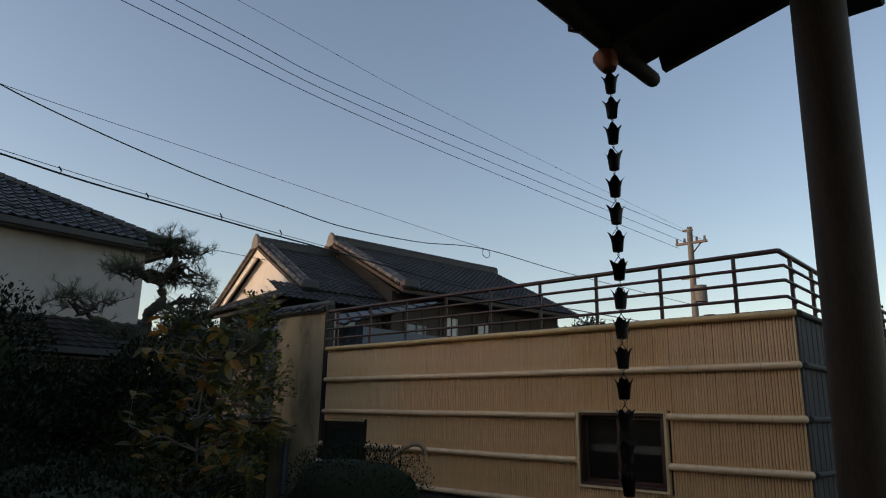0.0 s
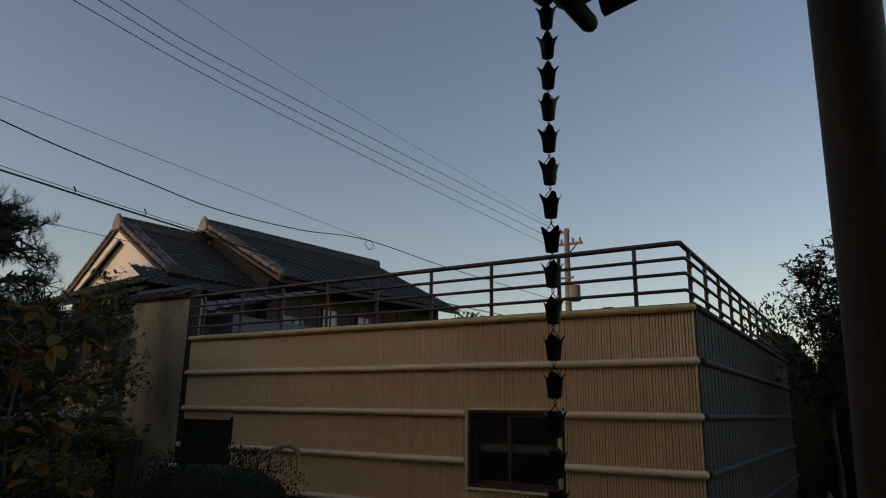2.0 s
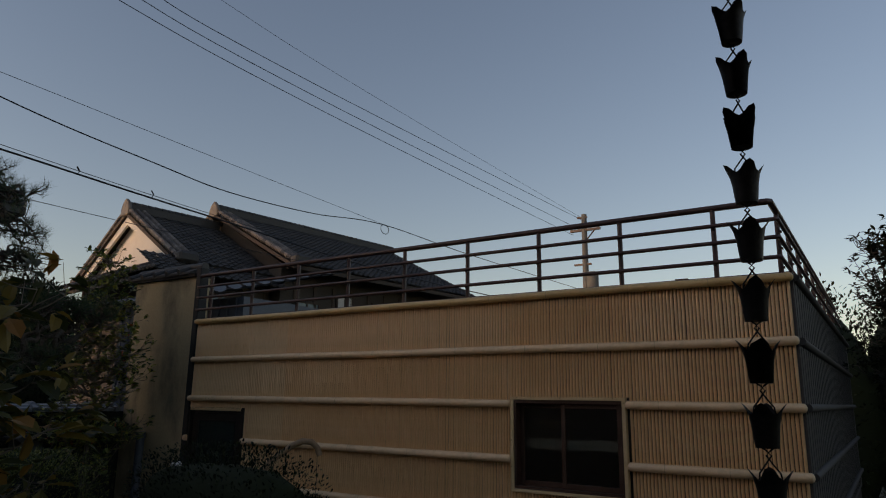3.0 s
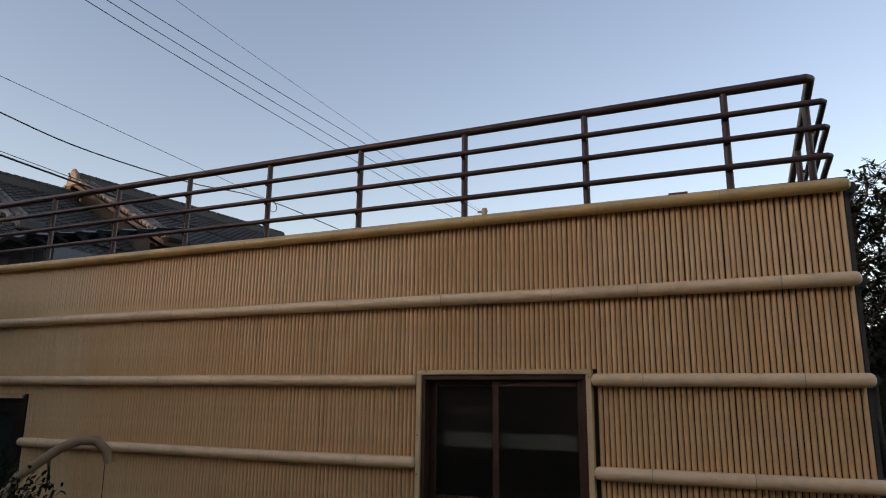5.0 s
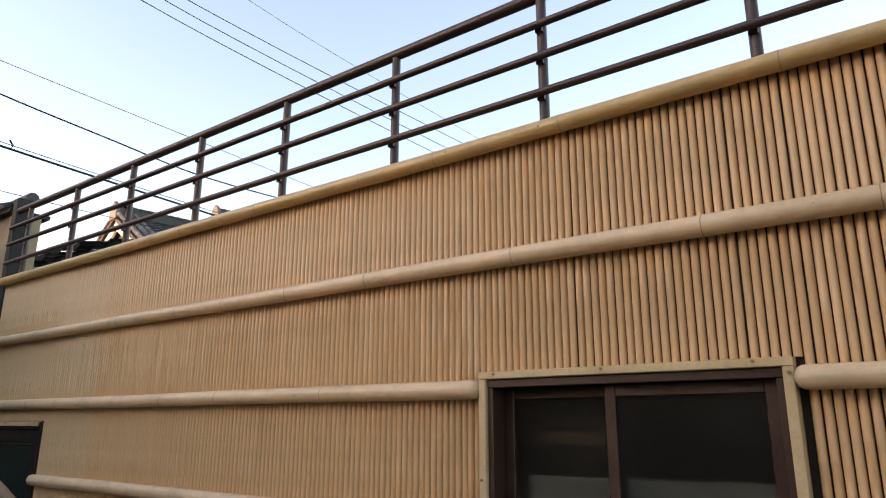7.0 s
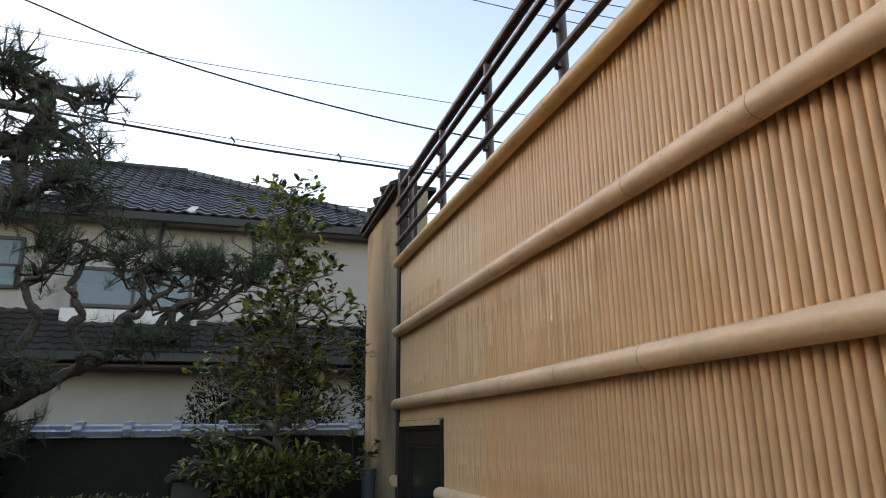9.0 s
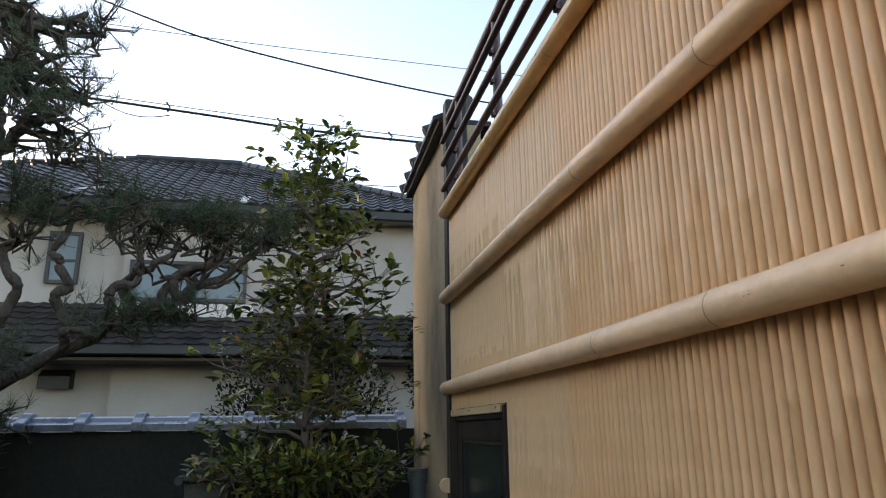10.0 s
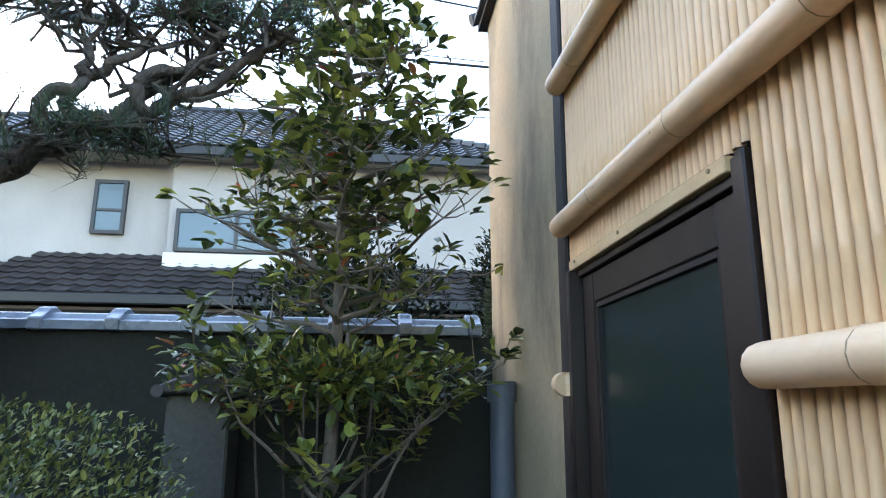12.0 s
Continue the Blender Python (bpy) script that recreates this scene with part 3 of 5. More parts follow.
# lean-to behind the wing wall, seen past the railing's end
shed = thing("shed", (-7.2, 1.6, 0.0), "blue-grey sheet metal lean-to with dark tiled edge", "shed")
part("wall", boxes(((-8.2, 0.75, 0.0), (-5.75, 2.6, 3.02))), BLUE_METAL, shed)
for k in range(16):
    part("rib", boxes(((-8.15 + k * 0.15, 0.735, 0.2), (-8.11 + k * 0.15, 0.749, 3.0))), BLUE_METAL, shed)
part("roof", tile_field((-8.3, 0.55, 3.04), (1, 0, 0), (0, 2.0, 0.55), 2.5, wave=0.04, course=0.24), TILE_DARK, shed, kind="stuff")
shed2 = thing("low_shed", (-11.0, 7.0, 0.0), "low shed with a faded blue-grey sheet roof", "shed")
part("wall", boxes(((-13.2, 4.5, 0.0), (-7.6, 9.0, 3.0))), OLD_WALL, shed2)
part("roof", prism(bmesh.new(), [(-13.5, 4.2, 3.05), (-7.3, 4.2, 3.05), (-7.3, 9.3, 3.75), (-13.5, 9.3, 3.75)], (0, 0, 0.06)), BLUE_METAL, shed2)
for k in range(14):
    x = -13.3 + k * 0.46
    part("seam", tube(bmesh.new(), [(x, 4.2, 3.12), (x, 9.3, 3.82)], 0.02, 6), BLUE_METAL, shed2)

# ---- garden wall with tiled coping ----
GX = -6.86
garden = thing("garden_wall", (GX, -4.0, 0.0), "dark plastered garden wall with blue-grey glazed coping tiles", "wall", kind="structure")
bm = boxes(((GX - 0.07, -9.5, 0.0), (GX + 0.07, 0.16, 1.70)))
part("plaster", bm, GARDEN_WALL, garden)
k, y = 0, -0.075
while y > -9.4:
    y0 = y - 0.289
    seg = bmesh.new()
    prism(seg, [(GX - 0.115, y0, 1.704), (GX + 0.115, y0, 1.704), (GX + 0.118, y0, 1.738), (GX + 0.06, y0, 1.752), (GX + 0.045, y0, 1.772), (GX, y0, 1.782), (GX - 0.045, y0, 1.772), (GX - 0.06, y0, 1.752), (GX - 0.118, y0, 1.738)], (0, 0.285, 0))
    part("coping_tile", seg, TILE_COPING, garden)
    ring = bmesh.new()
    prism(ring, [(GX - 0.128, y - 0.002, 1.70), (GX + 0.128, y - 0.002, 1.70), (GX + 0.130, y - 0.002, 1.748), (GX + 0.065, y - 0.002, 1.775), (GX + 0.045, y - 0.002, 1.797), (GX, y - 0.002, 1.806), (GX - 0.045, y - 0.002, 1.797), (GX - 0.065, y - 0.002, 1.775), (GX - 0.130, y - 0.002, 1.748)], (0, 0.056, 0))
    bmesh.ops.bevel(ring, geom=ring.edges[:], offset=0.006, segments=1, affect="EDGES")
    part("coping_roll", ring, TILE_COPING, garden)
    y -= 0.2905
pillar = thing("gate_pillar", (-6.52, -1.10, 0.0), "dark mossy plastered pillar with a small tile cap", "pillar")
part("shaft", boxes(((-6.64, -1.215, 0.0), (-6.42, -1.0, 1.45)), bevel=0.008), PILLAR, pillar)
cap = bmesh.new()
prism(cap, [(-6.67, -1.25, 1.452), (-6.67, -0.965, 1.452), (-6.67, -0.965, 1.475), (-6.67, -1.05, 1.515), (-6.67, -1.107, 1.53), (-6.67, -1.165, 1.515), (-6.67, -1.25, 1.475)], (0.29, 0, 0))
bmesh.ops.bevel(cap, geom=cap.edges[:], offset=0.008, segments=1, affect="EDGES")
part("cap", cap, TILE_OLD, pillar, "weathered grey tile cap")
part("cap_roll", tube(bmesh.new(), [(-6.69, -1.107, 1.535), (-6.36, -1.107, 1.535)], 0.026, 10), TILE_OLD, pillar, smooth=True)
for s in (-1.235, -0.98):
    part("cap_edge", tube(bmesh.new(), [(-6.68, s, 1.462), (-6.37, s, 1.462)], 0.022, 10), TILE_OLD, pillar, smooth=True)
pillar.location.y += 0.035

# ---- stucco house across the lane ----
HX = -17.5
house = thing("stucco_house", (HX, -4, 0.0), "white stucco two-storey house with dark tiled hip roof", "house")
HY0, HY1, EZ = -11.0, 2.2, 6.45
part("wall", boxes(((HX - 7, HY0, 0.0), (HX - 0.004, -4.73, 6.28)), ((HX - 7, -4.73, 0.0), (HX + 0.28, HY1, 6.28))), STUCCO, house)
part("soffit", boxes(((HX - 7.6, HY0 - 0.6, 6.285), (HX + 0.75, HY1 + 0.6, 6.33))), HOST_WALL, house)
part("gutter", boxes(((HX + 0.70, HY0 - 0.6, 6.24), (HX + 0.83, HY1 + 0.66, 6.44)), bevel=0.02), GUTTER, house)
part("gutter", boxes(((HX - 7.6, HY1 + 0.58, 6.24), (HX + 0.69, HY1 + 0.70, 6.44)), bevel=0.02), GUTTER, house)
EY0, EY1 = HY0 - 0.6, HY1 + 0.62
RIDGE_X, RIDGE_Z, RY0, RY1 = HX - 3.2, 8.86, -5.6, -2.9
front = Vector((RIDGE_X - (HX + 0.8), 0, RIDGE_Z - EZ))
part("roof", tile_field((HX + 0.80, EY0, EZ), (0, 1, 0), front, EY1 - EY0, 0.30, 0.27, 0.05, 0.034, clip=lambda u, v: u < (EY1 - EY0) - v * (EY1 - RY1) / front.length and u > v * (RY0 - EY0) / front.length), TILE_DARK, house, kind="stuff")
side = Vector((0, RY1 - EY1, RIDGE_Z - EZ))
part("roof_end", tile_field((HX + 0.80, EY1, EZ), (-1, 0, 0), side, 8.0, 0.30, 0.27, 0.05, 0.034, clip=lambda u, v: v * 4.0 / side.length < u < 8.0 - v * 4.0 / side.length), TILE_DARK, house, kind="stuff")
for cy, ry in ((EY1, RY1), (EY0, RY0)):
    hip = bmesh.new()
    a, b = Vector((HX + 0.8, cy, EZ + 0.06)), Vector((RIDGE_X, ry, RIDGE_Z + 0.04))
    for i in range(24):
        tube(hip, [a.lerp(b, i / 24), a.lerp(b, (i + 0.9) / 24)], [0.10, 0.085], 7)
    part("hip_ridge", hip, TILE_DARK, house, kind="stuff")
part("ridge", tube(bmesh.new(), [(RIDGE_X, RY0, RIDGE_Z + 0.04), (RIDGE_X, RY1, RIDGE_Z + 0.04)], 0.12, 8), TILE_DARK, house)
core = bmesh.new()
vv = [core.verts.new(p) for p in ((HX + 0.75, EY0, EZ - 0.06), (HX + 0.75, EY1, EZ - 0.06), (HX - 7.2, EY1, EZ - 0.06), (HX - 7.2, EY0, EZ - 0.06), (RIDGE_X, RY0, RIDGE_Z - 0.06), (RIDGE_X, RY1, RIDGE_Z - 0.06))]
for f in ((0, 1, 5, 4), (1, 2, 5), (2, 3, 4, 5), (3, 0, 4), (3, 2, 1, 0)):
    core.faces.new([vv[i] for i in f])
part("roof_deck", core, GUTTER, house)
# two thin pale slabs lying on the front slope
part("pale_patch", prism(bmesh.new(), [(HX + 0.45, -5.9, 6.66), (HX + 0.05, -5.2, 6.92), (HX - 0.02, -5.26, 6.95), (HX + 0.38, -5.96, 6.69)], (0, 0, 0.05)), SHOJI, house, "pale flat patch on the tiles")
part("pale_patch", prism(bmesh.new(), [(HX + 0.72, -2.5, 6.52), (HX + 0.42, -2.42, 6.72), (HX + 0.42, -2.28, 6.72), (HX + 0.72, -2.34, 6.52)], (0, 0, 0.04)), SHOJI, house, "pale flat patch on the tiles")
part("downpipe", tube(bmesh.new(), [(HX + 0.72, -2.9, 6.28), (HX + 0.34, -3.0, 6.0), (HX + 0.34, -3.0, 5.4)], 0.045, 8), GUTTER, house)


def house_window(y0, y1, z0, z1, x, mid=True):
    w = part("window", boxes(((x - 0.05, y0, z1 - 0.07), (x + 0.05, y1, z1)), ((x - 0.05, y0, z0), (x + 0.05, y1, z0 + 0.07)), ((x - 0.05, y0, z0 + 0.07), (x + 0.05, y0 + 0.07, z1 - 0.07)), ((x - 0.05, y1 - 0.07, z0 + 0.07), (x + 0.05, y1, z1 - 0.07)),
                         *([((x - 0.03, (y0 + y1) / 2 - 0.035, z0 + 0.07), (x + 0.04, (y0 + y1) / 2 + 0.035, z1 - 0.07))] if mid else [((x - 0.03, y0 + 0.07, z0 + (z1 - z0) * 0.42), (x + 0.04, y1 - 0.07, z0 + (z1 - z0) * 0.42 + 0.05))])), WIN_FRAME, house, "dark framed window")
    part("pane", boxes(((x - 0.012, y0 + 0.07, z0 + 0.07), (x + 0.012, y1 - 0.07, z1 - 0.07))), PANE_HOUSE, w)
    return w


w1 = house_window(-6.26, -5.64, 4.80, 5.90, HX + 0.05, False)
part("blind", boxes(((HX + 0.002, -6.12, 4.90), (HX + 0.018, -5.74, 5.80))), SHOJI, w1, "pale blind behind the glass")
house_window(-4.58, -2.26, 4.43, 5.28, HX + 0.335)
part("window_sill", boxes(((HX + 0.284, -4.74, 4.10), (HX + 0.45, -2.1, 4.38)), bevel=0.01), SILL_WHITE, house, "white box sill")
house_window(-8.3, -7.2, 2.25, 3.15, HX + 0.05)
vent = part("vent_hood", prism(bmesh.new(), [(HX + 0.004, -6.04, 2.70), (HX + 0.30, -6.04, 2.68), (HX + 0.30, -6.04, 2.92), (HX + 0.12, -6.04, 3.06), (HX + 0.004, -6.04, 3.06)], (0, 0.57, 0)), GUTTER, house, "black metal vent hood")
lower = Vector((-1.4, 0, 0.98))
part("lower_roof", tile_field((HX + 1.40, -9.0, 3.42), (0, 1, 0), lower, 11.5, 0.30, 0.26, 0.03, 0.04, clip=lambda u, v: u > v * 1.1), TILE_LOWER, house, kind="stuff")
part("lower_roof_deck", prism(bmesh.new(), [(HX + 0.285, -8.2, 3.28), (HX + 1.36, -8.2, 3.28), (HX + 1.36, -8.2, 3.38), (HX + 0.285, -8.2, 4.12)], (0, 10.6, 0)), EAVE_WOOD, house)
part("lower_gutter", boxes(((HX + 1.38, -9.0, 3.23), (HX + 1.50, 2.5, 3.41)), bevel=0.02), GUTTER, house)
part("lower_soffit", boxes(((HX + 0.284, -9.0, 3.14), (HX + 1.34, 2.5, 3.19))), OLD_TIMBER, house)

house.location += Vector((0, 0.34, -0.15))

# plain unseen house, added to shade the garden from the low sun
sun_screen = thing("sun_screen_house", (-21.0, -22.0, 0.0), "plain unseen house volume added beyond the lane to block the low sun", "house")
part("wall", boxes(((-26.0, -34.0, 0.0), (-17.0, -12.2, 6.4))), STUCCO, sun_screen)
part("roof", prism(bmesh.new(), [(-26.5, -34.5, 6.4), (-16.5, -34.5, 6.4), (-21.5, -34.5, 8.8)], (0, 22.8, 0)), TILE_DARK, sun_screen)

# ---- old tiled house behind the annex ----
old = thing("old_house", (-22.6, 14.0, 0.0), "old Japanese house with stacked grey tiled gables and white gable plaster", "house")
OX = -22.65
part("wall", boxes(((OX - 4.2, 9.3, -0.35), (OX + 4.2, 12.6, 6.1)), ((OX - 4.8, 12.7, -0.35), (OX + 4.7, 22.6, 6.6))), OLD_WALL, old)
for y in [9.6 + 0.92 * i for i in range(16)]:
    x = OX + (4.2 if y < 12.6 else 4.7)
    part("timber", boxes(((x, y, 3.0), (x + 0.06, y + 0.13, 6.1))), OLD_TIMBER, old)


def gabled(y0, y1, ridge_z, half, drop, name):
    """Two tiled slopes on a ridge along y, with verge tiles at the front."""
    for s in (1, -1):
        o = (OX + s * half, y0 if s > 0 else y1, ridge_z - drop)
        part(name, tile_field(o, (0, s, 0), (-s * half, 0, drop), y1 - y0, 0.27, 0.25, 0.05, 0.03), TILE_OLD, old, kind="stuff")
        d = bmesh.new()
        prism(d, [(OX, y0, ridge_z - 0.06), (OX + s * half, y0, ridge_z - drop - 0.06), (OX + s * half, y0, ridge_z - drop - 0.2), (OX, y0, ridge_z - 0.2)], (0, y1 - y0, 0))
        part("roof_board", d, OLD_TIMBER, old)
        n = 14
        verge = bmesh.new()
        for row, dy in ((0, 0.06), (1, 0.36), (2, 0.62)):
            for i in range(n * 2):
                f0, f1 = i / (n * 2), (i + 0.85) / (n * 2)
                a0 = Vector((OX + s * half * f0, y0 + dy, ridge_z - drop * f0 + 0.11))
                a1 = Vector((OX + s * half * f1, y0 + dy, ridge_z - drop * f1 + 0.08))
                tube(verge, [a0, a1], [0.085, 0.10], 7)
        part("verge_tiles", verge, TILE_EDGE, old, "weathered verge tiles", kind="stuff")
        part("verge_end", boxes(((OX + s * half - 0.25, y0 - 0.02, ridge_z - drop - 0.05), (OX + s * half + 0.2, y0 + 0.7, ridge_z - drop + 0.33)), bevel=0.09), TILE_OLD, old)
    r = bmesh.new()
    box(r, (OX - 0.14, y0 + 0.05, ridge_z - 0.05), (OX + 0.14, y1, ridge_z + 0.22))
    part("ridge_base", r, TILE_OLD, old)
    rr = bmesh.new()
    y = y0
    while y < y1:
        tube(rr, [(OX, y, ridge_z + 0.25), (OX, y + 0.24, ridge_z + 0.25)], [0.12, 0.105], 8)
        y += 0.27
    part("ridge_tiles", rr, TILE_OLD, old, kind="stuff")
    og = bmesh.new()
    prism(og, [(OX - 0.30, y0 - 0.06, ridge_z - 0.22), (OX + 0.30, y0 - 0.06, ridge_z - 0.22), (OX + 0.33, y0 - 0.06, ridge_z + 0.05), (OX + 0.2, y0 - 0.06, ridge_z + 0.3), (OX, y0 - 0.06, ridge_z + 0.46), (OX - 0.2, y0 - 0.06, ridge_z + 0.3), (OX - 0.33, y0 - 0.06, ridge_z + 0.05)], (0, 0.14, 0))
    bmesh.ops.bevel(og, geom=og.edges[:], offset=0.03, segments=1, affect="EDGES")
    part("ridge_end_tile", og, TILE_EDGE, old)


gabled(8.9, 12.75, 8.70, 4.3, 2.45, "front_roof")
gabled(12.5, 23.0, 9.42, 5.7, 2.85, "main_roof")
g = bmesh.new()
prism(g, [(OX, 9.32, 8.35), (OX + 3.35, 9.32, 6.42), (OX - 3.35, 9.32, 6.42)], (0, 0.1, 0))
part("gable_plaster", g, GABLE_WHITE, old, "white plastered gable")
for s in (1, -1):
    d = bmesh.new()
    prism(d, [(OX, 9.0, 8.52), (OX + s * 3.9, 9.0, 6.30), (OX + s * 3.9, 9.0, 6.02), (OX, 9.0, 8.16)], (0, 0.09, 0))
    part("barge_board", d, GABLE_WHITE, old, "white plastered barge board")
g = bmesh.new()
prism(g, [(OX, 12.9, 9.1), (OX + 4.9, 12.9, 6.5), (OX - 4.9, 12.9, 6.5)], (0, 0.1, 0))
part("gable_board", g, OLD_TIMBER, old)
part("skirt_roof", tile_field((OX - 5.1, 7.75, 5.72), (1, 0, 0), (0, 1.5, 0.78), 10.2, 0.27, 0.25, 0.05, 0.03, clip=lambda u, v: v * 0.9 < u < 10.2 - v * 0.9), TILE_OLD, old, kind="stuff")
part("skirt_deck", prism(bmesh.new(), [(OX - 5.0, 7.8, 5.60), (OX + 5.0, 7.8, 5.60), (OX + 4.0, 9.28, 6.38), (OX - 4.0, 9.28, 6.38)], (0, 0, -0.12)), OLD_TIMBER, old)
part("skirt_side", tile_field((OX + 5.1, 7.75, 5.72), (0, 1, 0), (-1.3, 0, 0.74), 5.0, 0.27, 0.25, 0.05, 0.03), TILE_OLD, old, kind="stuff")
sk = bmesh.new()
for i in range(30):
    x = OX - 3.3 + i * 0.22
    tube(sk, [(x, 9.2, 6.47), (x + 0.19, 9.2, 6.47)], [0.10, 0.085], 7)
part("skirt_ridge", sk, TILE_EDGE, old, "weathered ridge tiles", kind="stuff")
sk = bmesh.new()
for i in range(38):
    x = OX - 5.0 + i * 0.27
    tube(sk, [(x + 0.1, 7.68, 5.76), (x + 0.1, 7.78, 5.81)], 0.06, 7)
part("eave_discs", sk, TILE_EDGE, old, kind="stuff")
for y0, y1, z0, z1 in ((15.3, 16.2, 4.95, 5.85), (17.2, 18.1, 5.1, 5.75), (13.3, 14.5, 4.6, 5.4), (10.2, 11.4, 4.3, 5.3)):
    x = OX + (4.72 if y0 > 12.6 else 4.22)
    w = part("window", boxes(((x, y0, z0), (x + 0.08, y1, z0 + 0.07)), ((x, y0, z1 - 0.07), (x + 0.08, y1, z1)), ((x, y0, z0 + 0.07), (x + 0.08, y0 + 0.07, z1 - 0.07)), ((x, y1 - 0.07, z0 + 0.07), (x + 0.08, y1, z1 - 0.07)), ((x, (y0 + y1) / 2 - 0.03, z0 + 0.07), (x + 0.07, (y0 + y1) / 2 + 0.03, z1 - 0.07))), OLD_TIMBER, old)
    part("pane", boxes(((x + 0.02, y0 + 0.07, z0 + 0.07), (x + 0.04, y1 - 0.07, z1 - 0.07))), SHOJI if y0 > 15 else PANE_HOUSE, w)

old.scale = (0.88, 0.88, 0.88)
old.rotation_euler = (0, 0, radians(-8))
old.location = (-19.48, 12.25, 0.20)

# ---- porch behind and over the start of the walk ----
porch = thing("porch_roof", (1.6, -5.5, 3.2), "dark wooden porch eave with gutter", "porch roof")
S = 0.222


def roof_z(x):
    return 3.430 + S * (x - 0.36)


part("roof_board", prism(bmesh.new(), [(0.29, -8.6, roof_z(0.29)), (0.29, -2.92, roof_z(0.29)), (3.2, -2.92, roof_z(3.2)), (3.2, -8.6, roof_z(3.2))], (0, 0, 0.05)), EAVE_WOOD, porch)
part("roof_cover", prism(bmesh.new(), [(0.26, -8.6, roof_z(0.26) + 0.055), (0.26, -2.87, roof_z(0.26) + 0.055), (3.2, -2.87, roof_z(3.2) + 0.055), (3.2, -8.6, roof_z(3.2) + 0.055)], (0, 0, 0.06)), TILE_DARK, porch)
part("barge_board", prism(bmesh.new(), [(0.36, -2.918, roof_z(0.36) - 0.065), (3.2, -2.918, roof_z(3.2) - 0.065), (3.2, -2.918, roof_z(3.2) + 0.05), (0.34, -2.918, roof_z(0.34) + 0.05)], (0, 0.038, 0)), EAVE_WOOD, porch)
for k in range(11):
    y = -3.25 - k * 0.5
    part("rafter", prism(bmesh.new(), [(0.30, y, roof_z(0.30) - 0.055), (3.2, y, roof_z(3.2) - 0.055), (3.2, y, roof_z(3.2) - 0.002), (0.30, y, roof_z(0.30) - 0.002)], (0, 0.05, 0)), EAVE_WOOD, porch)
part("gutter", tube(bmesh.new(), [(0.262, -8.6, 3.425), (0.262, -3.00, 3.405)], 0.045, 10), EAVE_WOOD, porch, smooth=True)
for k in range(6):
    part("gutter_bracket", tube(bmesh.new(), [(0.262, -3.42 - k * 0.6, 3.352), (0.212, -3.42 - k * 0.6, 3.38), (0.209, -3.42 - k * 0.6, 3.45)], 0.008, 6), COPPER, porch)
part("gutter_end", tube(bmesh.new(), [(0.268, -3.12, 3.380), (0.280, -3.04, 3.374), (0.306, -2.893, 3.345), (0.307, -2.880, 3.345)], [0.030, 0.036, 0.034, 0.028], 10), EAVE_WOOD, porch, smooth=True)
part("beam", boxes(((1.06, -3.513, 3.05), (1.232, -3.415, 3.54)), bevel=0.006), EAVE_WOOD, porch)
part("purlin", boxes(((1.24, -8.4, 3.42), (1.39, -3.0, 3.565)), bevel=0.006), EAVE_WOOD, porch)
col = bmesh.new()
rnd = random.Random(3)
tube(col, [(1.101 - 0.018 * (2.88 - 0.352 * i) + rnd.uniform(-0.002, 0.002), -3.585 + rnd.uniform(-0.002, 0.002), 0.32 + 0.352 * i) for i in range(10)], [max(0.058, 0.0695 - 0.0045 * (2.88 - 0.352 * i)) for i in range(10)], 20)
solo("porch_column", col, COLUMN, "round peeled cedar log column under the porch eave", "column", smooth=True)

chain = thing("rain_chain", (0.278, -3.198, 1.0), "dark copper rain chain of flower-shaped cups", "rain chain")
part("collar", tube(bmesh.new(), [(0.250, -3.188, 3.372), (0.270, -3.195, 3.325), (0.277, -3.198, 3.298)], [0.05, 0.042, 0.028], 12), COPPER_RED, chain, "reddish copper outlet collar", smooth=True)


def cup_mesh():
    """An open four-petalled cup."""
    bm = bmesh.new()
    rings = []
    prof = ((0.0, 0.0185, 0), (0.012, 0.0200, 0), (0.035, 0.0225, 0), (0.052, 0.0250, 0.12), (0.064, 0.0285, 0.28))
    for z, r, fl in prof:
        ring = []
        for k in range(24):
            a = 6.28319 * k / 24
            petal = math.cos(4 * a)
            rr = r * (1 + fl * max(petal, -0.2))
            zz = z + (0.010 * petal if z > 0.05 else 0.003 * petal if z > 0.03 else 0)
            ring.append(bm.verts.new((rr * math.cos(a), rr * math.sin(a), zz)))
        rings.append(ring)
    for r, s in zip(rings, rings[1:]):
        for k in range(24):
            bm.faces.new((r[k], r[(k + 1) % 24], s[(k + 1) % 24], s[k]))
    bm.faces.new(rings[0][::-1])
    bmesh.ops.solidify(bm, geom=bm.faces[:], thickness=0.0012)
    return mesh_of("cup", bm, COPPER, True)


def link_mesh():
    bm = bmesh.new()
    tube(bm, [(-0.017, 0, 0.055), (-0.016, 0, 0.066), (-0.005, 0, 0.081), (0.004, 0, 0.094), (-0.003, 0, 0.102), (-0.011, 0, 0.108)], 0.0016, 6)
    tube(bm, [(0.017, 0, 0.055), (0.016, 0, 0.066), (0.005, 0, 0.081), (-0.004, 0, 0.094), (0.003, 0, 0.102), (0.011, 0, 0.108)], 0.0016, 6)
    return mesh_of("link", bm, COPPER)


